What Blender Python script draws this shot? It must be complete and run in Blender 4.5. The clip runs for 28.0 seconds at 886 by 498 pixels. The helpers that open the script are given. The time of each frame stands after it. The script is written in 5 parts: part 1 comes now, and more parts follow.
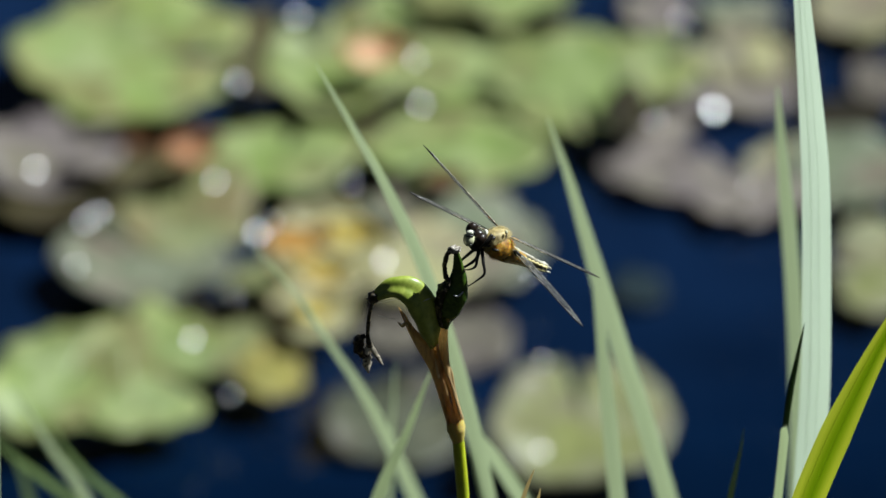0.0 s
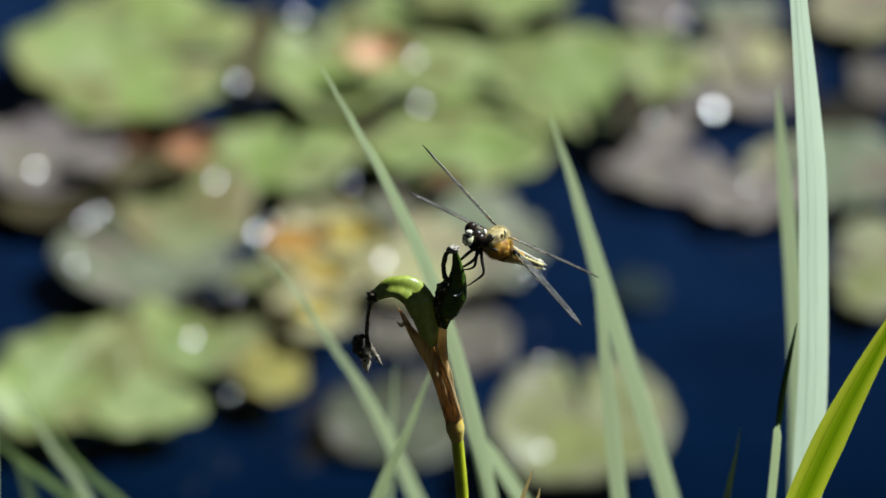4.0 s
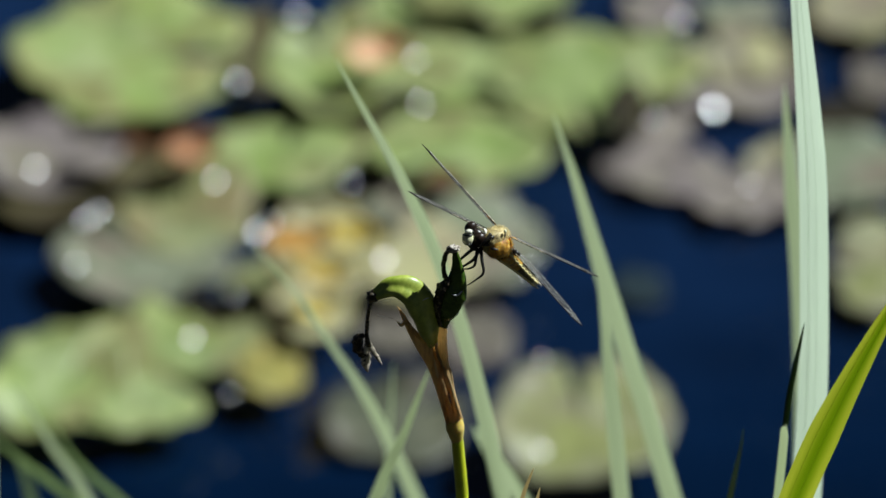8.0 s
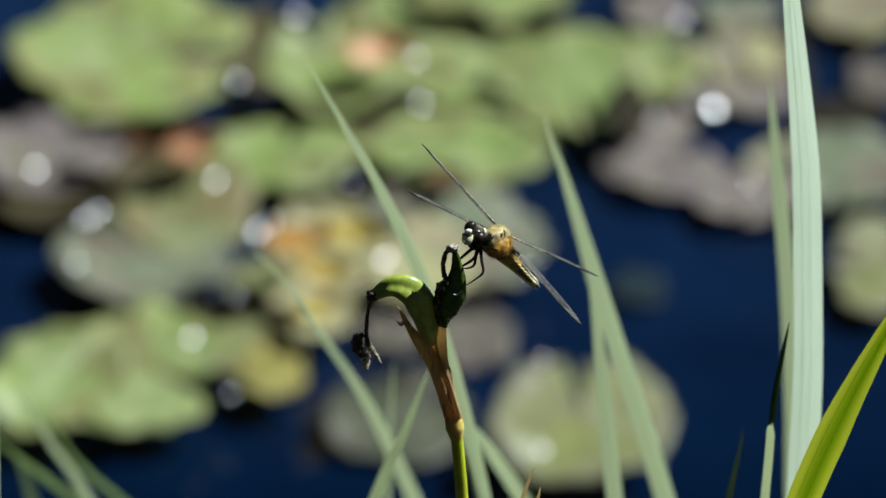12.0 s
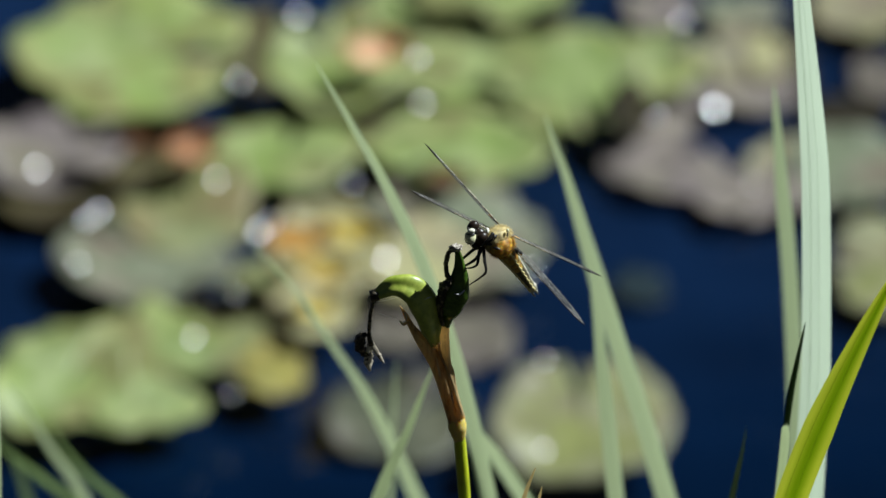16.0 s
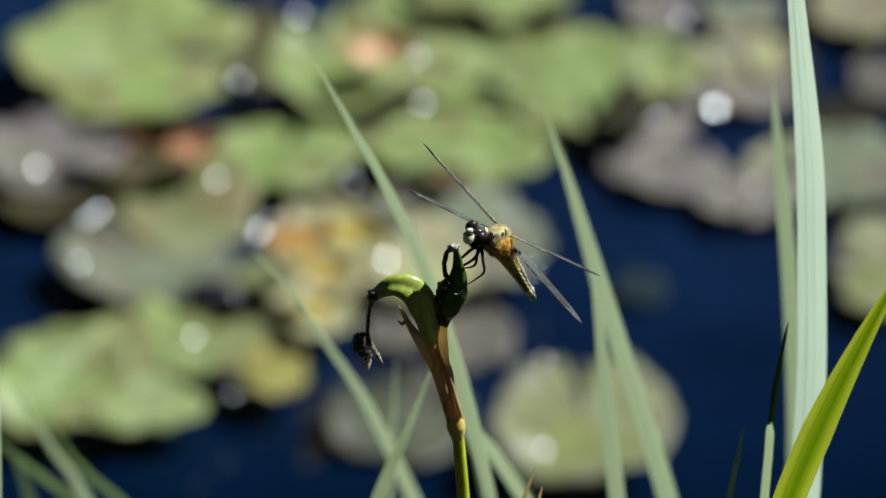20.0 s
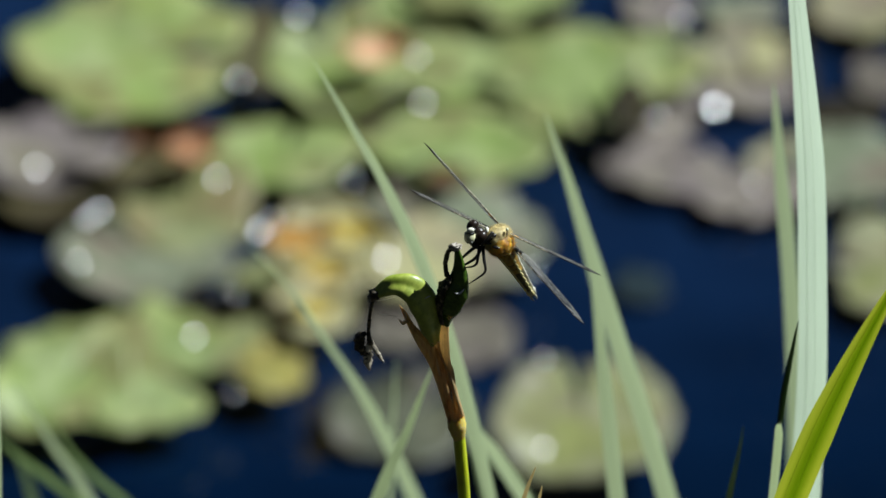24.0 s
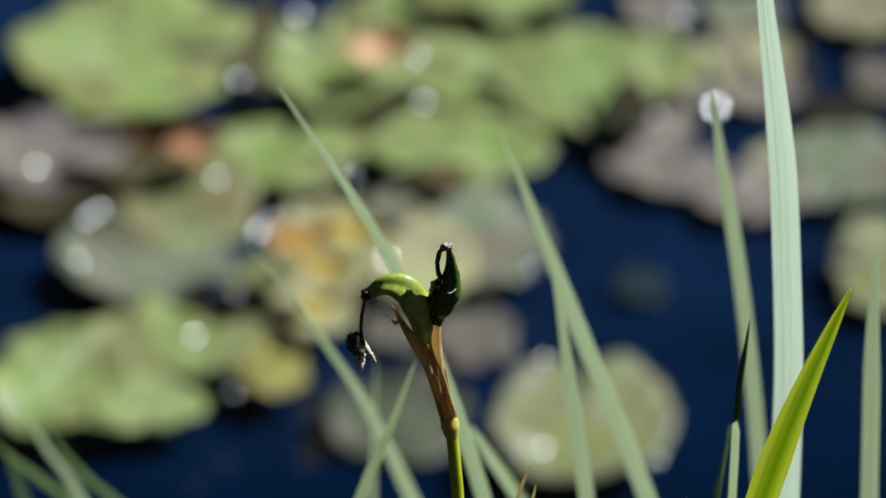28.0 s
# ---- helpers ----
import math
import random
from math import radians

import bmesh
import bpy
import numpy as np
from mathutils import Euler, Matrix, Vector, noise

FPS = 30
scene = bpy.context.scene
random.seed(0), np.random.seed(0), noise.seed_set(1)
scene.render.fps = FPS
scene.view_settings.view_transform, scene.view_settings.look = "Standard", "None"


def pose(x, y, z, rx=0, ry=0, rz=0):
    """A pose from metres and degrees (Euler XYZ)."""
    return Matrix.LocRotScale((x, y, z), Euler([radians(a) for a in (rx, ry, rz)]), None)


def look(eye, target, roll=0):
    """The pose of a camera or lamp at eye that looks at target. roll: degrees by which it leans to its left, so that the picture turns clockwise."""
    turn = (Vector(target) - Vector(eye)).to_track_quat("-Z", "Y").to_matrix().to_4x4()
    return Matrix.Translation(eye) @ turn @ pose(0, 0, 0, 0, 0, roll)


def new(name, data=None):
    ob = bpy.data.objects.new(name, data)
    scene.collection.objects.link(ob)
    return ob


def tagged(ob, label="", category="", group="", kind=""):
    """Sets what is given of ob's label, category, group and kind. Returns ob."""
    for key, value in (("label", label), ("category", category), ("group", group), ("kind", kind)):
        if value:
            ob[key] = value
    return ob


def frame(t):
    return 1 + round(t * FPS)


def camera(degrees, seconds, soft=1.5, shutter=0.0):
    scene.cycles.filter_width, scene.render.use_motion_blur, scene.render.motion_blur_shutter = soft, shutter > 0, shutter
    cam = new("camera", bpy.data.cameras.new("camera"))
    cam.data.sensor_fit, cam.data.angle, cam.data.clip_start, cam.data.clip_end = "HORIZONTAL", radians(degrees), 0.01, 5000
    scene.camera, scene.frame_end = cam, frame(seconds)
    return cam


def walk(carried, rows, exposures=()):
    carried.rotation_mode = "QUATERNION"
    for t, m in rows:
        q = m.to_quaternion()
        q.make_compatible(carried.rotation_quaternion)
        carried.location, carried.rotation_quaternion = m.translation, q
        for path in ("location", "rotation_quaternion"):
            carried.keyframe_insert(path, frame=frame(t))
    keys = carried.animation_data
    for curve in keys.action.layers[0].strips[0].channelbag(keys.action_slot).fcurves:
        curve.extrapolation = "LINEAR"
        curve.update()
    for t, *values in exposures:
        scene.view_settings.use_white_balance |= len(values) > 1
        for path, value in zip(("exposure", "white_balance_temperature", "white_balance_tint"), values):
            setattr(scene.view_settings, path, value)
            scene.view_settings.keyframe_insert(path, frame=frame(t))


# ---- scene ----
cam = camera(4.7164, 28.0, shutter=0.5)
cam.data.dof.use_dof = True
cam.data.dof.focus_distance = 3.40
cam.data.dof.aperture_fstop = 14.6
EXPOSURE = 0.66
walk(cam, [
    (0, pose(0, 0, 2.6, 60.00000, 0, 0.00000)),
    (5.5, pose(0, 0, 2.6, 59.99759, 0, 0.00000)),
    (12.5, pose(0, 0, 2.6, 59.99278, 0, 0.00060)),
    (17, pose(0, 0, 2.6, 59.99097, 0, 0.00903)),
    (28, pose(0, 0, 2.6, 59.98375, 0, 0.01023)),
], exposures=[(0.0, EXPOSURE, 5760, 4), (7.0, EXPOSURE - 0.02, 5760, 4), (10.0, EXPOSURE - 0.05, 5760, 4), (27.2, EXPOSURE - 0.05, 5760, 4), (28.0, EXPOSURE - 0.10, 5760, 4)])

# ---- light: high sun beyond the pond, clear sky ----
SUN_HEIGHT, SUN_SIDE = radians(50), radians(69)
SUN_WAY = Vector((math.sin(SUN_SIDE) * math.cos(SUN_HEIGHT), math.cos(SUN_SIDE) * math.cos(SUN_HEIGHT), math.sin(SUN_HEIGHT)))
world = bpy.data.worlds.new("sky")
scene.world = world
world.use_nodes = True
wn = world.node_tree
sky = wn.nodes.new("ShaderNodeTexSky")
sky.sky_type = "NISHITA"
sky.sun_disc = False
sky.sun_elevation, sky.sun_rotation = SUN_HEIGHT, SUN_SIDE
wn.links.new(sky.outputs[0], wn.nodes["Background"].inputs[0])
wn.nodes["Background"].inputs[1].default_value = 0.005
sun_data = bpy.data.lights.new("sun", "SUN")
sun_data.energy, sun_data.angle, sun_data.color = 5.0, radians(0.5), (1.0, 0.97, 0.91)
sun = new("sun", sun_data)
sun.matrix_world = look(SUN_WAY * 30, (0, 0, 0))


# ---- materials ----
def rgb(c):
    return (*c, 1.0)


def shader(name, rough=0.5, spec=0.5):
    m = bpy.data.materials.new(name)
    m.use_nodes = True
    p = m.node_tree.nodes["Principled BSDF"]
    p.inputs["Roughness"].default_value = rough
    p.inputs["Specular IOR Level"].default_value = spec
    return m, m.node_tree, p


def add(tree, kind, **values):
    n = tree.nodes.new(kind)
    for key, value in values.items():
        n.inputs[key].default_value = value
    return n


def noise_at(tree, coords, scale, detail=4.0, rough=0.6, stretch=None):
    link = tree.links.new
    if stretch:
        mp = add(tree, "ShaderNodeMapping", Scale=stretch)
        link(coords, mp.inputs["Vector"])
        coords = mp.outputs[0]
    n = add(tree, "ShaderNodeTexNoise", Scale=scale, Detail=detail, Roughness=rough)
    link(coords, n.inputs["Vector"])
    return n.outputs["Fac"]


def ramp(tree, fac, stops):
    r = tree.nodes.new("ShaderNodeValToRGB")
    while len(r.color_ramp.elements) < len(stops):
        r.color_ramp.elements.new(0.5)
    for e, (at, c) in zip(r.color_ramp.elements, stops):
        e.position, e.color = at, rgb(c)
    tree.links.new(fac, r.inputs[0])
    return r.outputs[0]


def mix(tree, fac, a, b, mode="MIX"):
    n = tree.nodes.new("ShaderNodeMix")
    n.data_type, n.blend_type = "RGBA", mode
    for value, slot in ((fac, 0), (a, 6), (b, 7)):
        if isinstance(value, (float, int)):
            n.inputs[slot].default_value = value
        elif isinstance(value, tuple):
            n.inputs[slot].default_value = rgb(value)
        else:
            tree.links.new(value, n.inputs[slot])
    return n.outputs[2]


def bump(tree, height, p, strength=0.3, distance=0.001):
    b = add(tree, "ShaderNodeBump", Strength=strength, Distance=distance)
    tree.links.new(height, b.inputs["Height"])
    tree.links.new(b.outputs[0], p.inputs["Normal"])


def see_through(tree, p, color, share):
    """Lets light through a leaf: part of it scatters out on the far side."""
    t = tree.nodes.new("ShaderNodeBsdfTranslucent")
    if isinstance(color, tuple):
        t.inputs[0].default_value = rgb(color)
    else:
        tree.links.new(color, t.inputs[0])
    m = add(tree, "ShaderNodeMixShader", Fac=share)
    out = tree.nodes["Material Output"]
    tree.links.new(p.outputs[0], m.inputs[1])
    tree.links.new(t.outputs[0], m.inputs[2])
    tree.links.new(m.outputs[0], out.inputs[0])


def blade_material(name, dark, light, glow, share, rough=0.42, core=None):
    m, tree, p = shader(name, rough)
    uv = tree.nodes.new("ShaderNodeTexCoord").outputs["UV"]
    ob = tree.nodes.new("ShaderNodeTexCoord").outputs["Object"]
    ribs = noise_at(tree, uv, 1.0, 3.0, 0.7, (26.0, 0.7, 1.0))
    blotch = noise_at(tree, ob, 60.0, 4.0)
    c = mix(tree, ribs, dark, light)
    sep = tree.nodes.new("ShaderNodeSeparateXYZ")
    tree.links.new(uv, sep.inputs[0])
    along = add(tree, "ShaderNodeMapRange")
    for slot, value in ((1, 9.0), (2, 17.0), (3, 1.0), (4, 0.0)):
        along.inputs[slot].default_value = value
    tree.links.new(sep.outputs["Y"], along.inputs[0])
    c = mix(tree, along.outputs[0], c, mix(tree, ribs, tuple(x * k for x, k in zip(dark, (0.62, 0.85, 0.55))), tuple(x * k for x, k in zip(light, (0.66, 0.88, 0.60)))))
    c = mix(tree, ramp(tree, blotch, [(0.35, (0, 0, 0)), (0.75, (0.35, 0.35, 0.35))]), c, tuple(0.7 * x for x in light))
    tree.links.new(c, p.inputs["Base Color"])
    bump(tree, ribs, p, 0.5, 0.0004)
    shine = mix(tree, ribs, glow, tuple(0.72 * x for x in glow))
    if core:
        # the thick middle of the leaf lets less light through than its margins
        band = ramp(tree, sep.outputs["X"], [(0.14, (0, 0, 0)), (0.46, (1, 1, 1)), (0.60, (1, 1, 1)), (0.88, (0.05, 0.05, 0.05))])
        shine = mix(tree, band, shine, core)
    see_through(tree, p, shine, share)
    return m


WAXY = blade_material("waxy_leaf", (0.60, 0.68, 0.53), (0.76, 0.83, 0.69), (0.88, 0.95, 0.82), 0.76)
WAXY_DULL = blade_material("dull_waxy_leaf", (0.26, 0.315, 0.18), (0.39, 0.45, 0.27), (0.71, 0.77, 0.57), 0.7)
WAXY_SOFT = blade_material("soft_waxy_leaf", (0.42, 0.49, 0.30), (0.56, 0.62, 0.41), (0.80, 0.87, 0.62), 0.7)
BRIGHT = blade_material("bright_leaf", (0.48, 0.53, 0.006), (0.60, 0.67, 0.014), (0.88, 0.92, 0.22), 0.76, 0.5, (0.44, 0.56, 0.012))
DULL = blade_material("dull_leaf", (0.11, 0.16, 0.07), (0.17, 0.23, 0.10), (0.54, 0.64, 0.37), 0.62)
# darker leaf copy: the folded tip's shade is put into its colour
FOLD_SHADE = blade_material("fold_shade", (0.06, 0.10, 0.045), (0.10, 0.15, 0.07), (0.26, 0.38, 0.18), 0.4)
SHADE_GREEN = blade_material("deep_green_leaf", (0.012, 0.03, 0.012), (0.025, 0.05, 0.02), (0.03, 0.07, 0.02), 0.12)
STRAW = blade_material("straw", (0.50, 0.38, 0.14), (0.70, 0.55, 0.26), (0.92, 0.80, 0.50), 0.6)


def pad_material(name, base, other, rim, share=0.15, rough=0.46, worn=(0.20, 0.155, 0.075), spec=0.35):
    m, tree, p = shader(name, rough, spec)
    tex = tree.nodes.new("ShaderNodeTexCoord")
    ob, uv = tex.outputs["Object"], tex.outputs["UV"]
    info = tree.nodes.new("ShaderNodeObjectInfo")
    shift = tree.nodes.new("ShaderNodeVectorMath")
    shift.operation = "MULTIPLY_ADD"
    tree.links.new(info.outputs["Random"], shift.inputs[0])
    shift.inputs[1].default_value = (9, 9, 9)
    tree.links.new(ob, shift.inputs[2])
    big = noise_at(tree, shift.outputs[0], 38.0, 4.0, 0.6)
    fine = noise_at(tree, shift.outputs[0], 75.0, 4.0, 0.6)
    sep = tree.nodes.new("ShaderNodeSeparateXYZ")
    tree.links.new(uv, sep.inputs[0])
    c = mix(tree, ramp(tree, big, [(0.42, (0, 0, 0)), (0.60, (1, 1, 1))]), base, other)
    decay = noise_at(tree, shift.outputs[0], 24.0, 5.0, 0.65)
    c = mix(tree, ramp(tree, decay, [(0.50, (0, 0, 0)), (0.60, (0.95, 0.95, 0.95))]), c, worn)
    c = mix(tree, ramp(tree, sep.outputs["Y"], [(0.72, (0, 0, 0)), (1.0, (0.75, 0.75, 0.75))]), c, rim)
    c = mix(tree, ramp(tree, fine, [(0.46, (0, 0, 0)), (0.66, (0.7, 0.7, 0.7))]), c, tuple(0.5 * x for x in base))
    veins = noise_at(tree, uv, 1.0, 1.0, 0.4, (40.0, 0.6, 1.0))
    c = mix(tree, ramp(tree, veins, [(0.55, (0, 0, 0)), (0.75, (0.3, 0.3, 0.3))]), c, tuple(min(1.0, 1.5 * x) for x in base))
    tree.links.new(c, p.inputs["Base Color"])
    bump(tree, big, p, 0.5, 0.006)
    see_through(tree, p, tuple(min(1.0, 1.6 * x) for x in base), share)
    return m


PAD_GREEN = pad_material("green_pad", (0.230, 0.304, 0.079), (0.332, 0.388, 0.183), (0.305, 0.302, 0.115), 0.15, 0.46, (0.195, 0.172, 0.072))
PAD_FRESH = pad_material("fresh_green_pad", (0.206, 0.277, 0.073), (0.303, 0.352, 0.152), (0.277, 0.275, 0.103), 0.15, 0.46, (0.180, 0.165, 0.070))
# two dark leaf colours that stand in for shade in the gaps between pads
PAD_GAP_SHADE = pad_material("gap_shade_pad", (0.060, 0.054, 0.024), (0.10, 0.082, 0.030), (0.06, 0.05, 0.02), 0.0, 0.8, (0.03, 0.02, 0.008), 0.2)
PAD_GAP_BLACK = pad_material("gap_black_pad", (0.018, 0.015, 0.006), (0.035, 0.028, 0.008), (0.02, 0.015, 0.005), 0.0, 0.8, (0.012, 0.008, 0.004), 0.2)
PAD_PALE = pad_material("pale_pad", (0.215, 0.230, 0.070), (0.26, 0.26, 0.15), (0.22, 0.205, 0.14), 0.15, 0.5, (0.17, 0.135, 0.095))
PAD_STRAW = pad_material("straw_pad", (0.26, 0.245, 0.13), (0.22, 0.20, 0.145), (0.28, 0.25, 0.11), 0.15, 0.5, (0.20, 0.155, 0.12))
PAD_BROWN = pad_material("brownish_pad", (0.115, 0.095, 0.085), (0.165, 0.145, 0.11), (0.12, 0.095, 0.09), 0.15, 0.5, (0.12, 0.11, 0.07))
PAD_OLIVE = pad_material("olive_pad", (0.20, 0.22, 0.076), (0.24, 0.26, 0.129), (0.22, 0.20, 0.086))
PAD_GREY = pad_material("grey_green_pad", (0.170, 0.205, 0.120), (0.233, 0.238, 0.168), (0.212, 0.205, 0.156), 0.15, 0.46, (0.201, 0.157, 0.120))
PAD_PURPLE = pad_material("purplish_pad", (0.185, 0.155, 0.150), (0.260, 0.225, 0.180), (0.19, 0.15, 0.16), 0.15, 0.46, (0.20, 0.18, 0.12))
PAD_BEIGE = pad_material("beige_pad", (0.388, 0.371, 0.182), (0.331, 0.302, 0.195), (0.388, 0.336, 0.139), 0.15, 0.46, (0.308, 0.209, 0.139))
PAD_DIM = pad_material("dim_pad", (0.07, 0.078, 0.048), (0.12, 0.12, 0.075), (0.10, 0.095, 0.07), 0.15, 0.5, (0.10, 0.075, 0.055))
PAD_YELLOW = pad_material("yellow_pad", (0.40, 0.34, 0.065), (0.24, 0.23, 0.07), (0.26, 0.19, 0.05), 0.15, 0.46, (0.24, 0.15, 0.04))
PAD_DARK = pad_material("sunken_pad", (0.006, 0.016, 0.022), (0.009, 0.020, 0.026), (0.006, 0.014, 0.022), 0.0, 0.5, (0.008, 0.016, 0.02), 0.2)
RUST = pad_material("rust_leaf", (0.76, 0.46, 0.27), (0.80, 0.56, 0.37), (0.54, 0.34, 0.18), 0.3, 0.46, (0.40, 0.18, 0.08))
ORANGE = pad_material("orange_leaf", (0.66, 0.36, 0.07), (0.70, 0.48, 0.13), (0.60, 0.34, 0.08), 0.3, 0.5, (0.50, 0.30, 0.08))
YELLOW = pad_material("yellow_leaf", (0.66, 0.53, 0.09), (0.62, 0.52, 0.16), (0.60, 0.42, 0.08), 0.3, 0.5, (0.55, 0.38, 0.08))
RUST_DARK = pad_material("dark_rust_leaf", (0.14, 0.055, 0.02), (0.18, 0.09, 0.03), (0.12, 0.06, 0.02), 0.2, 0.36, (0.08, 0.03, 0.015))


def skin(name, a, b, scale=900.0, rough=0.5, relief=0.3, spec=0.5, stretch=None, glow=None, share=0.35, cut=(0.35, 0.68), deep=None):
    m, tree, p = shader(name, rough, spec)
    if deep:
        p.inputs["Subsurface Weight"].default_value = 1.0
        p.inputs["Subsurface Radius"].default_value = deep
        p.inputs["Subsurface Scale"].default_value = 0.001
    ob = tree.nodes.new("ShaderNodeTexCoord").outputs["Object"]
    n = noise_at(tree, ob, scale, 5.0, 0.65, stretch)
    big = noise_at(tree, ob, scale * 0.2, 3.0, 0.5)
    c = mix(tree, ramp(tree, n, [(cut[0], (0, 0, 0)), (cut[1], (1, 1, 1))]), a, b)
    c = mix(tree, ramp(tree, big, [(0.45, (0, 0, 0)), (0.75, (0.6, 0.6, 0.6))]), c, tuple(0.6 * x for x in a))
    tree.links.new(c, p.inputs["Base Color"])
    bump(tree, n, p, relief, 0.0003)
    if glow:
        see_through(tree, p, glow, share)
    return m


POD_GREEN = skin("pod_green", (0.19, 0.27, 0.012), (0.54, 0.61, 0.10), 240.0, 0.42, 0.25, 0.8, cut=(0.30, 0.66))
POD_DEEP = skin("pod_deep_green", (0.034, 0.078, 0.008), (0.11, 0.19, 0.018), 420.0, 0.26, 0.15, 0.5)
STEM_GREEN = skin("stem_green", (0.46, 0.50, 0.012), (0.56, 0.60, 0.03), 700.0, 0.4, 0.15, 0.5, (1, 1, 0.15), deep=(2.6, 2.8, 0.3))
NODE_TAN = skin("node_tan", (0.72, 0.62, 0.14), (0.62, 0.44, 0.14), 500.0, 0.5, deep=(2.4, 2.0, 0.3))
BRACT = skin("dry_bract", (0.27, 0.14, 0.042), (0.97, 0.73, 0.36), 900.0, 0.45, 1.0, 0.5, (1.0, 0.14, 0.14), (0.97, 0.76, 0.40), 0.55, (0.38, 0.52))
BRACT_PALE = skin("pale_bract", (0.55, 0.42, 0.22), (0.80, 0.66, 0.42), 420.0, 0.6, 0.4, 0.4, (1.0, 0.25, 0.25), (0.97, 0.86, 0.60), 0.6)
WITHERED = skin("withered_petal", (0.014, 0.009, 0.005), (0.97, 0.84, 0.64), 420.0, 0.6, 1.0, cut=(0.38, 0.48))
SHRIVELLED = skin("shrivelled_strip", (0.003, 0.003, 0.002), (0.30, 0.24, 0.15), 750.0, 0.45, 1.0, cut=(0.48, 0.66))
DRY_TIP = skin("dry_tip", (0.14, 0.11, 0.08), (0.70, 0.64, 0.55), 900.0, 0.7, 0.8, cut=(0.38, 0.62))
WEB = skin("web", (0.7, 0.7, 0.7), (0.8, 0.8, 0.8), 900.0, 0.4)
BLACK_LEG = skin("black_leg", (0.008, 0.007, 0.006), (0.02, 0.017, 0.014), 1500.0, 0.35)
EYE = skin("eye", (0.010, 0.007, 0.005), (0.030, 0.018, 0.012), 1500.0, 0.34, 0.25, 0.35)
FACE = skin("face", (0.58, 0.57, 0.33), (0.74, 0.72, 0.50), 900.0, 0.35, 0.1)
CREAM = skin("cream", (0.80, 0.79, 0.62), (0.86, 0.84, 0.70), 900.0, 0.35, 0.1)
FUR = skin("fur", (0.46, 0.38, 0.16), (0.72, 0.62, 0.34), 1500.0, 0.7, 0.1, 0.5, None, (0.80, 0.68, 0.36), 0.5)
THORAX = skin("thorax", (0.07, 0.045, 0.014), (0.56, 0.45, 0.19), 430.0, 0.6, 1.0, cut=(0.30, 0.60))
FLANK = skin("flank", (0.16, 0.07, 0.010), (0.80, 0.48, 0.07), 420.0, 0.5, 0.8, cut=(0.34, 0.60), deep=(1.2, 0.7, 0.1))
VEIN = skin("vein", (0.012, 0.010, 0.008), (0.05, 0.042, 0.03), 900.0, 0.35, 0.1)
AMBER = skin("amber", (0.78, 0.46, 0.05), (0.60, 0.30, 0.03), 700.0, 0.35, 0.1, 0.5, None, (0.95, 0.60, 0.08), 0.5)
ABD_GOLD = skin("abdomen_gold", (0.66, 0.42, 0.06), (0.26, 0.14, 0.02), 500.0, 0.45, 0.4, deep=(0.8, 0.5, 0.1))
ABD_DARK = skin("abdomen_dark", (0.03, 0.024, 0.015), (0.09, 0.07, 0.03), 700.0, 0.4, 0.4)
ABD_SPOT = skin("abdomen_spot", (0.80, 0.70, 0.30), (0.74, 0.62, 0.30), 900.0, 0.45, 0.2)
COSTA = skin("wing_edge_tan", (0.08, 0.065, 0.04), (0.70, 0.60, 0.40), 900.0, 0.4, 0.2, cut=(0.42, 0.62))
TAIL = skin("tail_pale", (0.34, 0.31, 0.22), (0.80, 0.77, 0.64), 900.0, 0.5, 0.4)
SOIL = skin("bank_soil", (0.010, 0.009, 0.006), (0.022, 0.020, 0.011), 18.0, 0.95, 0.8, 0.1)

# clear wing skin with a glossy face
MEMBRANE, mt, mp_ = shader("wing_membrane", 0.22, 0.6)
mp_.inputs["Base Color"].default_value = rgb((0.52, 0.50, 0.45))
mclear = mt.nodes.new("ShaderNodeBsdfTransparent")
mmix = mt.nodes.new("ShaderNodeMixShader")
mspots = noise_at(mt, mt.nodes.new("ShaderNodeTexCoord").outputs["Object"], 900.0, 3.0, 0.6)
mt.links.new(ramp(mt, mspots, [(0.42, (0.04, 0.04, 0.04)), (0.64, (0.38, 0.38, 0.38))]), mmix.inputs[0])
mt.links.new(mclear.outputs[0], mmix.inputs[1])
mt.links.new(mp_.outputs[0], mmix.inputs[2])
mt.links.new(mmix.outputs[0], mt.nodes["Material Output"].inputs[0])

# still dark-blue pond water with a faint ripple
WATER, wt, wp = shader("pond_water", 0.04, 1.0)
wp.inputs["IOR"].default_value = 1.33
wtc = wt.nodes.new("ShaderNodeTexCoord").outputs["Object"]
# uneven sky reflection painted into the colour: darker near the bank, paler farther out
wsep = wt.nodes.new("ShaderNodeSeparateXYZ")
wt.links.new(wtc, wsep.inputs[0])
wsheen = add(wt, "ShaderNodeMapRange")
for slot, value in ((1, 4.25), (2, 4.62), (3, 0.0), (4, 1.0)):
    wsheen.inputs[slot].default_value = value
wt.links.new(wsep.outputs["Y"], wsheen.inputs[0])
wblue = mix(wt, wsheen.outputs[0], (0.0006, 0.0052, 0.0190), (0.0046, 0.0130, 0.0400))
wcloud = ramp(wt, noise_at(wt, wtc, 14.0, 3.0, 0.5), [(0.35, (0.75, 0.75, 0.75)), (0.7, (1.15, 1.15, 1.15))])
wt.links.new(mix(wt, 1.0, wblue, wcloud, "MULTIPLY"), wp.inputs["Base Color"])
bump(wt, noise_at(wt, wtc, 9.0, 3.0, 0.5, (1.0, 2.0, 1.0)), wp, 0.25, 0.01)

DEW, dt_, dp_ = shader("wet_film", 0.16, 0.5)
dp_.inputs["Base Color"].default_value = rgb((0.06, 0.07, 0.06))
dp_.inputs["IOR"].default_value = 1.45


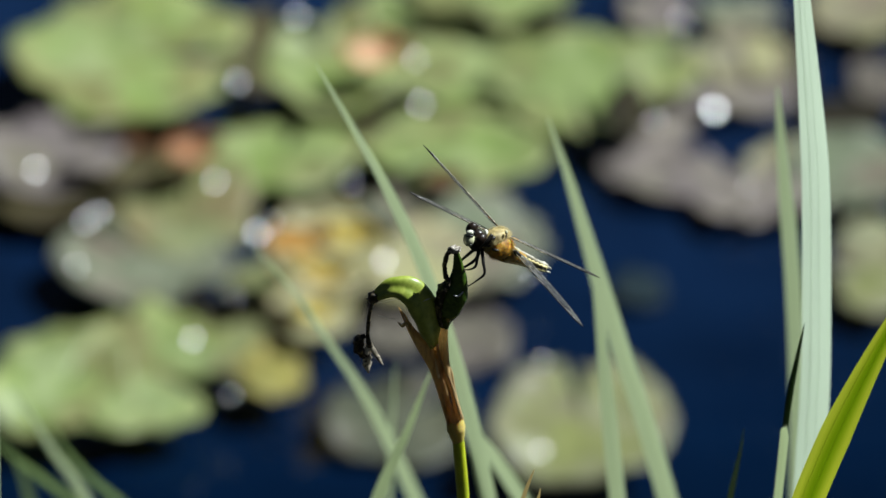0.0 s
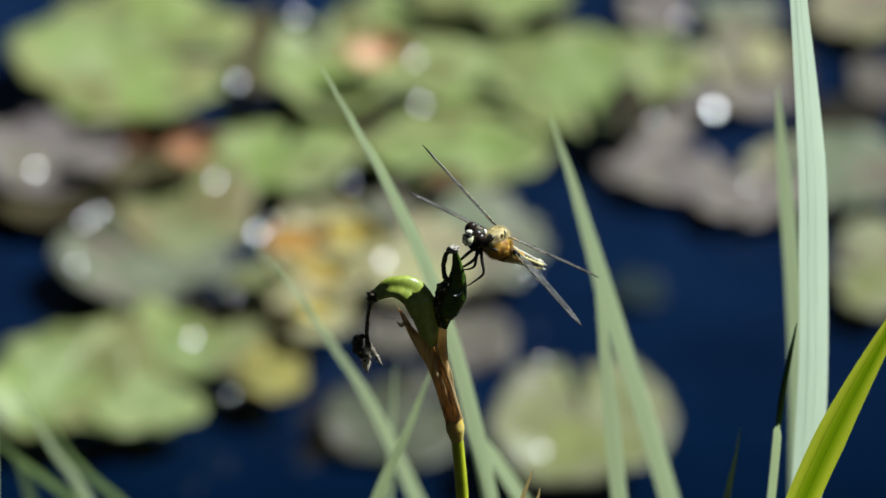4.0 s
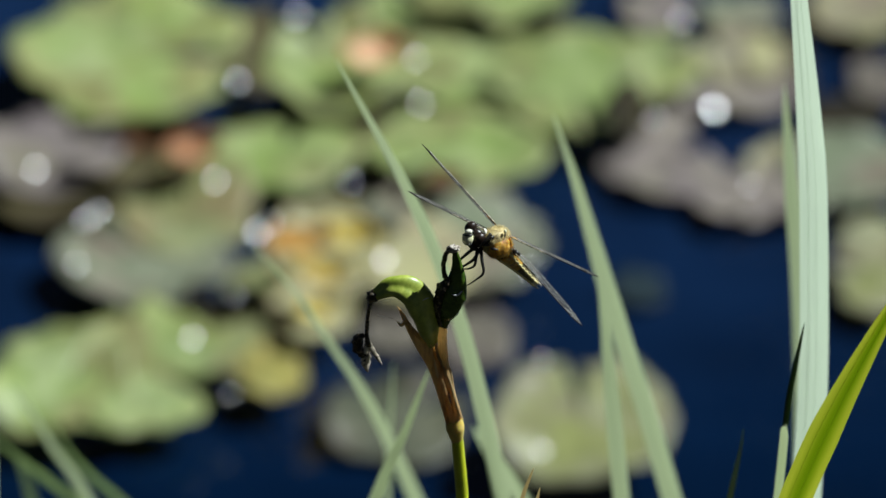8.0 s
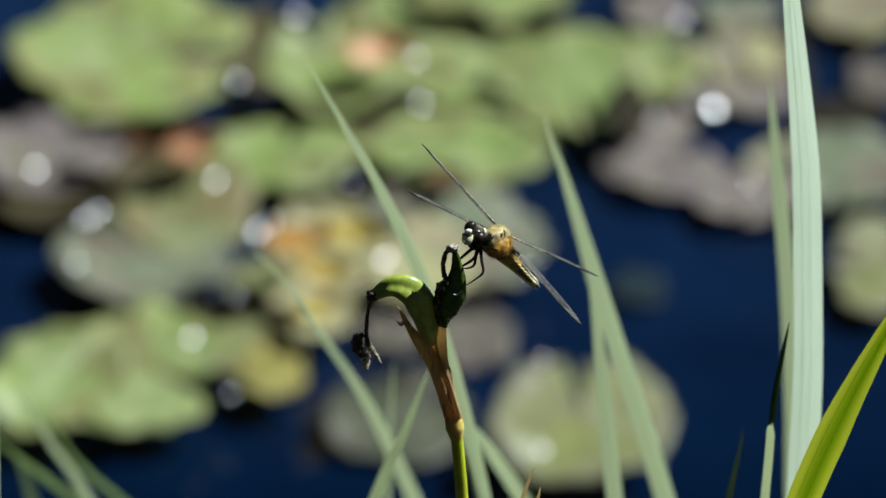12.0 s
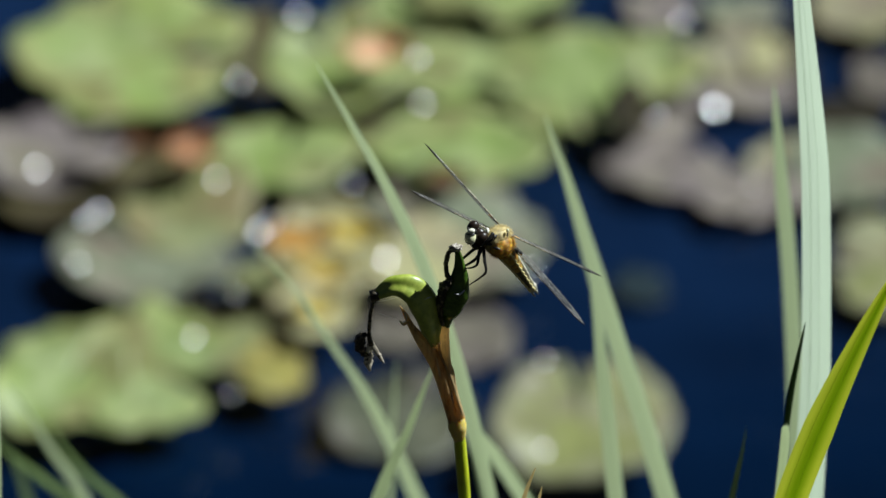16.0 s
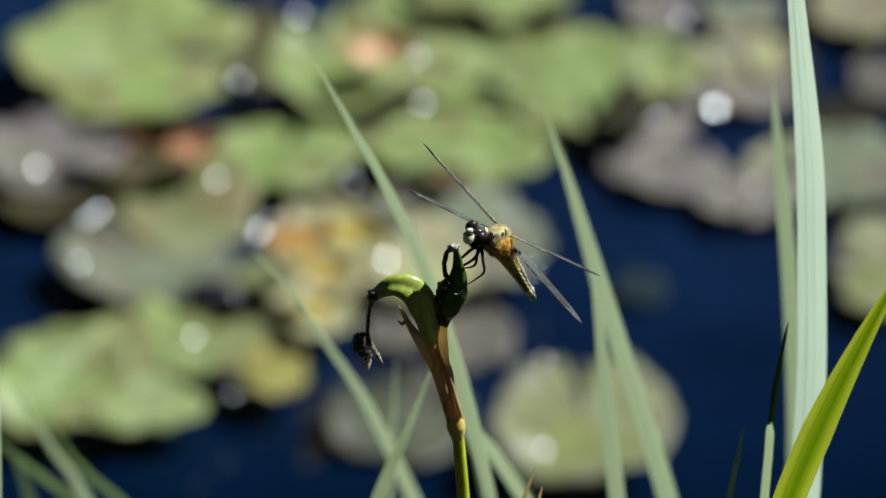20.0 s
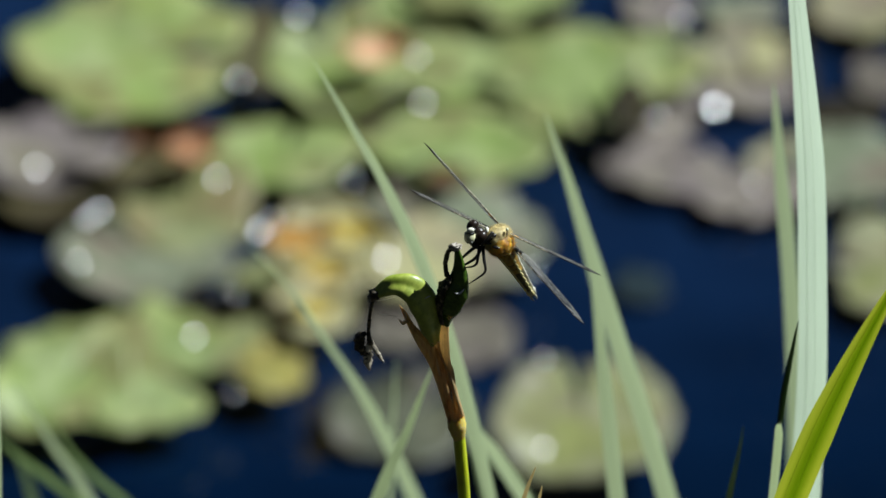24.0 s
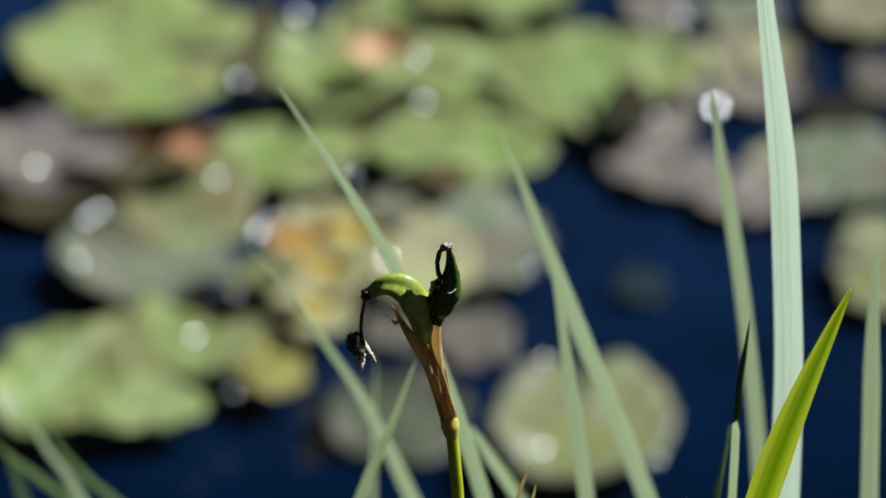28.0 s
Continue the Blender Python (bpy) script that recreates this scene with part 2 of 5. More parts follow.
# ---- mesh tools ----
def part(name, bm, material, parent, label=""):
    mesh = bpy.data.meshes.new(name)
    bm.normal_update()
    bm.to_mesh(mesh)
    bm.free()
    mesh.materials.append(material)
    mesh.shade_smooth()
    ob = new(name, mesh)
    ob.parent = parent
    return tagged(ob, label)


def thing(name, m, label, category, group="", kind=""):
    ob = new(name)
    ob.empty_display_size = 0.01
    ob.matrix_world = m
    return tagged(ob, label, category, group, kind)


def spline(points, steps):
    """A smooth line through the points (Vectors or floats)."""
    def gap(a, b):
        return max(1e-9, (b - a).length)

    slopes = []
    for i, q in enumerate(points):
        if i == 0 or i == len(points) - 1:
            j = min(i, len(points) - 2)
            slopes.append((points[j + 1] - points[j]) / gap(points[j], points[j + 1]))
            continue
        g0, g1 = gap(points[i - 1], q), gap(q, points[i + 1])
        slopes.append(((q - points[i - 1]) * (g1 / g0) + (points[i + 1] - q) * (g0 / g1)) / (g0 + g1))
    line = []
    for a, b, sa, sb in zip(points, points[1:], slopes, slopes[1:]):
        g = gap(a, b)
        for k in range(steps):
            t = k / steps
            line.append(a * (2 * t ** 3 - 3 * t * t + 1) + sa * (g * (t ** 3 - 2 * t * t + t)) + b * (3 * t * t - 2 * t ** 3) + sb * (g * (t ** 3 - t * t)))
    return line + [points[-1]]


def easing(values, steps):
    """Values eased from one to the next."""
    line = []
    for a, b in zip(values, values[1:]):
        line += [a + (b - a) * (0.5 * k / steps + 0.5 * (3 * (k / steps) ** 2 - 2 * (k / steps) ** 3)) for k in range(steps)]
    return line + [values[-1]]


def sweep(points, radii, sides=12, steps=5, lobes=0, lobe=0.0, rough=0.0, flat=1.0, seed=0, bm=None, ridge=None):
    """A closed tube along the points with a radius at each; lobed, flattened or gnarled."""
    bm = bm or bmesh.new()
    line = spline([Vector(q) for q in points], steps)
    rad = easing(list(radii), steps)
    side = None
    rings = []
    for i, q in enumerate(line):
        way = (line[min(i + 1, len(line) - 1)] - line[max(i - 1, 0)]).normalized()
        if side is None:
            side = Vector(ridge) if ridge else way.orthogonal().normalized()
        side = (side - way * side.dot(way)).normalized()
        up = way.cross(side)
        ring = []
        for k in range(sides):
            a = 2 * math.pi * k / sides
            r = max(rad[i], 1e-5) * (1 + lobe * math.cos(lobes * a))
            if rough:
                r *= 1 + rough * noise.noise(Vector((q.x * 1100 + seed, q.y * 1100 + 3 * math.cos(a), q.z * 1100 + 3 * math.sin(a))))
            ring.append(bm.verts.new(q + side * (r * math.cos(a)) + up * (r * flat * math.sin(a))))
        rings.append(ring)
    for a, b in zip(rings, rings[1:]):
        for k in range(sides):
            bm.faces.new((a[k], a[(k + 1) % sides], b[(k + 1) % sides], b[k]))
    bm.faces.new(rings[0][::-1])
    bm.faces.new(rings[-1])
    return bm


def ball(center, radii, turn=None, sub=3, rough=0.0):
    bm = bmesh.new()
    bmesh.ops.create_icosphere(bm, subdivisions=sub, radius=1.0)
    for v in bm.verts:
        k = 1 + rough * noise.noise(v.co * 4.0)
        q = Vector((v.co.x * radii[0], v.co.y * radii[1], v.co.z * radii[2])) * k
        v.co = (turn @ q if turn else q) + Vector(center)
    return bm


# ---- ground and water ----
def profile(y):
    """Height of the ground along the way from the bank out over the pond."""
    knots = ((-300, 1.6), (-50, 1.2), (0.6, 1.0), (1.6, 0.9), (2.6, 0.55), (3.0, 0.42), (3.4, 0.22), (3.8, 0.0), (4.4, -0.35), (6, -0.6), (24, -0.7), (28, 0.1), (32, 0.8), (300, 2))
    for (a, b), (c, d) in zip(knots, knots[1:]):
        if a <= y <= c:
            return b + (d - b) * (y - a) / (c - a)


def build_ground():
    ys = [-300, -50, -10, -3] + [0.2 * i for i in range(0, 36)] + [8, 12, 18, 24, 26, 28, 30, 32, 60, 150, 300]
    xs = [-300, -80, -30, -12, -6] + [0.3 * i for i in range(-12, 13)] + [6, 12, 30, 80, 300]
    bm = bmesh.new()
    grid = [[bm.verts.new((x, y, profile(y) + (0.03 * noise.noise(Vector((x * 2, y * 2, 0))) if -3 < y < 3.2 else 0))) for x in xs] for y in ys]
    for a, b in zip(grid, grid[1:]):
        for k in range(len(xs) - 1):
            bm.faces.new((a[k], a[k + 1], b[k + 1], b[k]))
    tagged(part("ground", bm, SOIL, None), "earthy pond bank sloping under the water", "ground", kind="structure")
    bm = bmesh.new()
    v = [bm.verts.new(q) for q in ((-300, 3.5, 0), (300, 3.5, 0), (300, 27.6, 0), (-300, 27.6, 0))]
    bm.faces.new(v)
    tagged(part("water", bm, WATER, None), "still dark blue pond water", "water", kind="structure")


build_ground()


# ---- an unseen tall dark tree added on the far bank, for the water to mirror ----
def tree(x, y, z, height, spread, seed):
    rnd = random.Random(seed)
    ob = thing("tree", pose(x, y, z), "unseen tall dark green tree on the far bank", "tree")
    part("trunk", sweep([Vector((0, 0, -0.3)), Vector((0.1, 0, height * 0.3)), Vector((-0.1, 0.1, height * 0.65)), Vector((0, 0, height * 0.97))], (0.34, 0.26, 0.15, 0.03), 12, 6), SOIL, ob, "dark bark trunk")
    for i in range(22):
        h = height * (0.2 + 0.74 * i / 22)
        a = i * 2.4
        reach = spread * (1.05 - 0.62 * i / 22) * rnd.uniform(0.8, 1.1)
        d = Vector((math.cos(a), math.sin(a), 0))
        part("limb", sweep([Vector((0, 0, h)), d * reach * 0.5 + Vector((0, 0, h + 0.4)), d * reach + Vector((0, 0, h + rnd.uniform(0.2, 1.2)))], (0.09, 0.06, 0.015), 6, 4), SOIL, ob)
    bm = bmesh.new()
    for i in range(6500):
        h = rnd.random()
        a, k = rnd.uniform(0, 6.283), rnd.random() ** 0.45
        reach = spread * (1.08 - 0.66 * h) * (0.8 + 0.3 * noise.noise(Vector((math.cos(a) * 2, math.sin(a) * 2, h * 7))))
        q = Vector((math.cos(a) * k * reach, math.sin(a) * k * reach, height * (0.16 + 0.86 * h)))
        s = rnd.uniform(0.16, 0.34)
        u = Vector((rnd.gauss(0, 1), rnd.gauss(0, 1), rnd.gauss(0, 1))).normalized()
        v = u.orthogonal().normalized()
        bm.faces.new([bm.verts.new(q + u * s), bm.verts.new(q + v * s * 0.45), bm.verts.new(q - u * s), bm.verts.new(q - v * s * 0.45)])
    tagged(part("crown", bm, SHADE_GREEN, ob, "dense dark green foliage"), kind="stuff")


tree(2.95, 30.0, 0.4, 21.0, 3.4, 4)


# ---- water lily pads ----
def lily_pad(x, y, z, r, stretch, tilt, notch, seed, material, label, wide=0.0):
    rnd = random.Random(seed)
    rings, count = 9, 56
    gap = radians(wide or rnd.uniform(5, 9))
    waves = [(rnd.uniform(0.4, 1.0) * (2.0 / n) ** 0.45, n, rnd.uniform(0, 6.28)) for n in (2, 3, 5, 8, 11)]
    bites = [(rnd.uniform(0, 6.28), rnd.uniform(0.08, 0.24), rnd.uniform(0.10, 0.24)) for n in range(4)]
    bm = bmesh.new()
    uv = bm.loops.layers.uv.new("UVMap")
    where = {}
    layers = []
    for under in (0, 1):
        layer = []
        for i in range(rings + 1):
            f = i / rings
            row = []
            for k in range(count + 1):
                share = k / count
                a = radians(notch) + gap * f ** 0.4 + share * (2 * math.pi - 2 * gap * f ** 0.4)
                wave = sum(w * math.sin(n * a + p) for w, n, p in waves)
                spot = Vector((2.2 * math.cos(a), 2.2 * math.sin(a), seed * 7.7))
                edge = 1 + 0.042 * wave + 0.10 * noise.noise(spot)
                for at, deep, far in bites:
                    off = (a - at + math.pi) % (2 * math.pi) - math.pi
                    edge -= deep * math.exp(-(off / far) ** 2)
                lift = max(0.0, noise.noise(spot * 0.6 + Vector((0, 0, 31))) - 0.1)
                q = Vector((math.cos(a) * r * f * edge, math.sin(a) * r * f * edge * stretch, 0))
                q.z = r * (0.018 * f ** 3 * wave * 2.6 + 0.03 * f ** 4 + 0.34 * lift * f ** 4) + 0.004 * noise.noise(Vector((q.x * 25, q.y * 25, seed))) * f - 0.0009 * under
                vert = bm.verts.new(q)
                where[vert] = (share, f)
                row.append(vert)
            layer.append(row)
        layers.append(layer)
    top, low = layers
    faces = []
    for i in range(rings):
        for k in range(count):
            faces.append(bm.faces.new((top[i][k], top[i + 1][k], top[i + 1][k + 1], top[i][k + 1])))
            faces.append(bm.faces.new((low[i][k], low[i][k + 1], low[i + 1][k + 1], low[i + 1][k])))
    for k in range(count):
        faces.append(bm.faces.new((top[rings][k], low[rings][k], low[rings][k + 1], top[rings][k + 1])))
    for i in range(rings):
        faces.append(bm.faces.new((top[i][0], low[i][0], low[i + 1][0], top[i + 1][0])))
        faces.append(bm.faces.new((top[i][count], top[i + 1][count], low[i + 1][count], low[i][count])))
    for f in faces:
        for loop in f.loops:
            loop[uv].uv = where[loop.vert]
    ob = thing("lily_pad", pose(x, y, z, tilt, 0, 0), label, "lily pad", "lily pads on the pond")
    edge = [v.co.copy() for v in top[rings][::2]]
    part("leaf", bm, material, ob)
    lip = 0.010 * r
    part("rim", sweep(edge, [0.3 * lip] + [lip * rnd.uniform(0.7, 1.2) for n in edge[2:]] + [0.3 * lip], 5, 1), material, ob, "thin raised rim")
    return ob


# dark leaves added under the pads, in place of shade in their gaps
lily_pad(-0.148, 4.587, 0.0068, 0.0513, 0.94, -9.0, 0, 60, PAD_GAP_SHADE, "dark leaf standing in for a shaded gap between the pads")
lily_pad(-0.093, 4.690, 0.0064, 0.0226, 1.42, 12.0, 37, 61, PAD_GAP_SHADE, "dark leaf standing in for a shaded gap between the pads")
lily_pad(-0.177, 4.543, 0.0059, 0.0454, 0.81, -9.0, 74, 62, PAD_GAP_SHADE, "dark leaf standing in for a shaded gap between the pads")
lily_pad(-0.048, 4.618, 0.0064, 0.0418, 0.93, -9.0, 111, 63, PAD_GAP_SHADE, "dark leaf standing in for a shaded gap between the pads")
lily_pad(0.021, 4.709, 0.0063, 0.0396, 0.92, -9.0, 148, 64, PAD_GAP_BLACK, "dark leaf standing in for a shaded gap between the pads")
lily_pad(0.091, 4.596, 0.0250, 0.0116, 1.85, 12.0, 185, 65, PAD_GAP_BLACK, "dark leaf standing in for a shaded gap between the pads")
lily_pad(0.002, 4.560, 0.0027, 0.0289, 0.80, 0.0, 222, 66, PAD_GAP_SHADE, "dark leaf standing in for a shaded gap between the pads")
lily_pad(-0.098, 4.434, 0.0029, 0.0189, 1.14, 0.0, 259, 67, PAD_GAP_SHADE, "dark leaf standing in for a shaded gap between the pads")
lily_pad(0.094, 4.460, 0.0030, 0.0149, 1.09, 0.0, 200, 1, PAD_DARK, "dark water lily pad just under the surface")
lily_pad(-0.023, 4.413, 0.0061, 0.0159, 1.11, 12.0, 90, 2, PAD_BROWN, "purplish brown old lily pad")
lily_pad(-0.022, 4.327, 0.0090, 0.0340, 1.00, 12.0, 40, 71, PAD_DIM, "dull grey-green lily pad")
lily_pad(0.014, 4.403, 0.0077, 0.0199, 1.11, 12.0, 300, 4, PAD_BROWN, "faded purplish lily pad")
lily_pad(0.108, 4.735, 0.0050, 0.0181, 1.31, 0.0, 120, 5, PAD_PURPLE, "purplish lily pad on the pond")
lily_pad(0.149, 4.727, 0.0055, 0.0212, 1.01, 0.0, 10, 6, PAD_GREY, "grey-green lily pad on the pond")
lily_pad(0.107, 4.609, 0.0090, 0.0183, 1.18, 11.8, 210, 7, PAD_PURPLE, "purplish lily pad edge")
lily_pad(0.144, 4.646, 0.0065, 0.0302, 0.74, 0.0, 60, 8, PAD_PURPLE, "purplish lily pad turning brown")
lily_pad(0.148, 4.674, 0.0109, 0.0247, 0.88, 12.0, 150, 9, PAD_STRAW, "yellowing beige lily pad")
lily_pad(0.211, 4.728, 0.0075, 0.0277, 1.27, 0.0, 330, 10, PAD_STRAW, "yellowing beige lily pad")
lily_pad(0.100, 4.567, 0.0085, 0.0232, 0.90, 0.0, 200, 12, PAD_PURPLE, "purplish brown lily pad with a ragged rim")
lily_pad(0.168, 4.560, 0.0120, 0.0193, 1.07, 12.0, 20, 42, PAD_STRAW, "beige brown lily pad at the water")
lily_pad(0.115, 4.557, 0.0095, 0.0267, 0.74, 0.0, 100, 43, PAD_PURPLE, "purplish brown lily pad")
lily_pad(0.150, 4.536, 0.0100, 0.0269, 0.94, 0.0, 250, 74, PAD_PURPLE, "ragged purplish brown lily pad")
lily_pad(0.197, 4.552, 0.0153, 0.0308, 1.04, 12.0, 250, 13, PAD_GREY, "grey-green lily pad on the pond")
lily_pad(0.210, 4.455, 0.0158, 0.0257, 1.29, 12.0, 170, 14, PAD_PALE, "pale olive lily pad")
lily_pad(-0.193, 4.568, 0.0172, 0.0364, 0.82, 12.0, 20, 15, PAD_PURPLE, "purplish brown lily pad")
lily_pad(-0.083, 4.443, 0.0151, 0.0195, 1.08, 12.0, 40, 75, PAD_OLIVE, "olive green lily pad on the pond")
lily_pad(-0.019, 4.522, 0.0125, 0.0205, 0.91, 0.0, 140, 76, PAD_GREY, "grey-green lily pad on the pond")
lily_pad(-0.010, 4.457, 0.0176, 0.0249, 1.27, 12.0, 30, 72, PAD_BEIGE, "beige lily pad turning brown")
lily_pad(0.019, 4.476, 0.0189, 0.0326, 1.15, 12.0, 220, 16, PAD_GREY, "grey-green lily pad on the pond")
lily_pad(-0.122, 4.506, 0.0193, 0.0328, 1.12, 12.0, 100, 17, PAD_OLIVE, "olive green lily pad on the pond")
lily_pad(-0.143, 4.468, 0.0145, 0.0407, 1.07, 0.0, 140, 18, PAD_GREY, "grey-green wet lily pad")
lily_pad(-0.057, 4.470, 0.0197, 0.0299, 1.09, 12.0, 280, 19, PAD_BEIGE, "yellowing lily pad on the pond")
lily_pad(-0.062, 4.415, 0.0187, 0.0215, 1.03, 12.0, 30, 20, PAD_BEIGE, "yellow withering lily pad")
lily_pad(-0.080, 4.354, 0.0187, 0.0170, 1.07, 12.0, 190, 21, PAD_YELLOW, "yellow withering lily pad")
lily_pad(-0.096, 4.374, 0.0198, 0.0160, 1.42, 12.0, 10, 22, PAD_OLIVE, "small olive lily pad on the pond")
lily_pad(-0.179, 4.335, 0.0227, 0.0372, 1.05, 12.0, 60, 23, PAD_GREEN, "weathered green water lily pad floating on the pond")
lily_pad(-0.138, 4.347, 0.0244, 0.0332, 1.46, 12.0, 340, 24, PAD_GREEN, "large green lily pad with a wavy yellow rim")
lily_pad(0.065, 4.298, 0.0247, 0.0432, 1.02, 12.0, 97, 354, PAD_PALE, "pale green heart-shaped lily pad")
lily_pad(0.027, 4.716, 0.0230, 0.0424, 0.97, -9.0, 250, 26, PAD_FRESH, "weathered green water lily pad floating on the pond")
lily_pad(-0.014, 4.709, 0.0190, 0.0282, 0.80, 0.0, 200, 27, PAD_FRESH, "weathered green water lily pad floating on the pond")
lily_pad(0.018, 4.640, 0.0195, 0.0418, 0.88, 0.0, 20, 28, PAD_FRESH, "weathered green water lily pad floating on the pond")
lily_pad(0.063, 4.620, 0.0258, 0.0417, 0.93, 11.2, 286, 129, PAD_FRESH, "weathered green water lily pad floating on the pond", 7)
lily_pad(-0.079, 4.556, 0.0205, 0.0412, 0.80, 0.0, 80, 30, PAD_FRESH, "weathered green water lily pad floating on the pond")
lily_pad(0.009, 4.564, 0.0210, 0.0463, 0.88, 0.0, 230, 31, PAD_FRESH, "bright green lily pad on the pond")
lily_pad(-0.052, 4.640, 0.0271, 0.0368, 1.06, 12.0, 130, 372, PAD_GREEN, "green lily pad with a pink blotch")
lily_pad(-0.155, 4.655, 0.0220, 0.0601, 1.13, 0.0, 5, 33, PAD_GREEN, "large green lily pad on the pond")
lily_pad(0.102, 4.643, 0.0236, 0.0257, 1.15, 6.0, 40, 201, PAD_FRESH, "pale yellowish green lily pad")
lily_pad(0.215, 4.660, 0.0070, 0.0134, 1.75, 0.0, 70, 202, PAD_BROWN, "purplish brown lily pad")
lily_pad(0.173, 4.669, 0.0060, 0.0101, 2.99, 12.0, 10, 203, PAD_GAP_BLACK, "dark leaf standing in for a shaded gap between the pads")
lily_pad(0.197, 4.624, 0.0060, 0.0228, 0.73, 0.0, 50, 204, PAD_GAP_BLACK, "dark leaf standing in for a shaded gap between the pads")
lily_pad(0.159, 4.671, 0.0125, 0.0090, 1.87, 12.0, 20, 205, PAD_BEIGE, "yellow withering lily pad")


def outlying_pads():
    """More pads around the stretch in view, so that the pond goes on."""
    rnd = random.Random(5)
    kinds = (PAD_GREEN, PAD_OLIVE, PAD_PURPLE, PAD_GREY)
    made = 0
    while made < 26:
        x, y = rnd.uniform(-0.9, 0.9), rnd.uniform(4.7, 6.3)
        if abs(x) < 0.34 and 4.72 < y < 5.58:
            continue
        lily_pad(x, y, 0.003 + 0.0005 * made, rnd.uniform(0.035, 0.065), rnd.uniform(0.9, 1.1), 0, rnd.uniform(0, 360), 100 + made, kinds[made % 4], "water lily pad floating on the pond")
        made += 1


outlying_pads()


def dead_leaf(x, y, r, material, label):
    rnd = random.Random(int(abs(x) * 9000))
    bm = bmesh.new()
    uv = bm.loops.layers.uv.new("UVMap")
    rows = []
    for under in (0, 1):
        for i in range(9):
            s = i / 8 * 2 - 1
            w = max(0.04, (1 - abs(s) ** 2.2)) * 0.62 * r
            rows.append([bm.verts.new((s * r, t * w, 0.35 * r * (t * t) + 0.25 * r * s * s + 0.08 * r * math.sin(5 * s + 3 * t + x * 90) - 0.0008 * under)) for t in (-1, -0.5, 0, 0.5, 1)])
    for i in range(8):
        for k in range(4):
            bm.faces.new((rows[i][k], rows[i + 1][k], rows[i + 1][k + 1], rows[i][k + 1]))
            bm.faces.new((rows[9 + i][k], rows[9 + i][k + 1], rows[10 + i][k + 1], rows[10 + i][k]))
        for k in (0, 4):
            bm.faces.new((rows[i][k], rows[9 + i][k], rows[10 + i][k], rows[i + 1][k]))
    ob = part("dead_leaf", bm, material, None)
    ob.matrix_world = pose(x, y, 0.036, rnd.uniform(8, 22), 0, rnd.uniform(-30, 30))
    return tagged(ob, label, "dead leaf")


dead_leaf(-0.0560, 4.4147, 0.0137, YELLOW, "yellow withered leaf on a lily pad")
dead_leaf(-0.0597, 4.3802, 0.0109, YELLOW, "yellow withered leaf on a lily pad")
dead_leaf(-0.1218, 4.5320, 0.0150, RUST, "curled orange-brown dead leaf on a lily pad")
dead_leaf(-0.1467, 4.5390, 0.0098, RUST_DARK, "reddish brown dead leaf on a lily pad")
dead_leaf(-0.0331, 4.6277, 0.0169, RUST, "pinkish orange dead leaf on a lily pad")
dead_leaf(-0.0690, 4.4415, 0.0158, ORANGE, "orange withered leaf on a lily pad")
dead_leaf(-0.0448, 4.4496, 0.0142, YELLOW, "yellow withered leaf on a lily pad")
dead_leaf(0.0016, 4.5041, 0.0115, RUST_DARK, "brown dead leaf between lily pads")

# wet spots added on the pads, tipped halfway between sun and camera to glint
HALF = (SUN_WAY + Vector((0, -0.866, 0.5))).normalized()


def drop(x, y, size):
    bm = bmesh.new()
    bend, rim = 0.050 * size ** 0.5, 0.0040 * size ** 0.5
    rings = [[bm.verts.new((0, 0, bend))]]
    for i in range(1, 6):
        a = math.asin(rim / bend) * i / 5
        rings.append([bm.verts.new((bend * math.sin(a) * math.cos(b), bend * math.sin(a) * math.sin(b), bend * math.cos(a))) for b in (2 * math.pi * k / 20 for k in range(20))])
    low = [bm.verts.new((v.co.x, v.co.y, v.co.z - 0.0012)) for v in rings[-1]]
    for k in range(20):
        j = (k + 1) % 20
        bm.faces.new((rings[0][0], rings[1][k], rings[1][j]))
        for a, b in zip(rings[1:], rings[2:]):
            bm.faces.new((a[k], b[k], b[j], a[j]))
        bm.faces.new((rings[-1][k], low[k], low[j], rings[-1][j]))
    for v in bm.verts:
        v.co.z -= bend
    ob = part("water_drop", bm, DEW, None)
    ob.matrix_world = Matrix.Translation((x, y, 0.040)) @ HALF.to_track_quat("Z", "Y").to_matrix().to_4x4()
    return tagged(ob, "flat water drop added for a glint on a lily pad", "water drop", "water drops on the pads")


drop(0.1323, 4.5699, 0.62)
drop(-0.1969, 4.5109, 0.19)
drop(0.1175, 4.6602, 0.11)
drop(-0.0887, 4.4497, 0.25)
drop(-0.1006, 4.5976, 0.15)
drop(-0.0279, 4.4228, 0.22)
drop(-0.1177, 4.3498, 0.14)
drop(-0.1655, 4.4681, 0.17)
drop(-0.1713, 4.4605, 0.15)
drop(-0.0107, 4.5750, 0.15)
drop(-0.1098, 4.4998, 0.15)
drop(-0.0136, 4.6205, 0.12)
drop(0.1483, 4.4944, 0.06)
drop(-0.0724, 4.6637, 0.2)
drop(-0.0983, 4.2980, 0.05)
drop(-0.1741, 4.4185, 0.12)
drop(-0.0985, 4.3892, 0.05)
drop(-0.0446, 4.4971, 0.07)
drop(0.0458, 4.2471, 0.12)
drop(-0.0362, 4.4535, 0.11)
drop(0.0418, 4.4131, 0.07)
drop(0.0990, 4.2370, 0.06)
drop(0.1033, 4.5610, 0.07)
drop(-0.0821, 4.4589, 0.1)
drop(0.0465, 4.3289, 0.07)


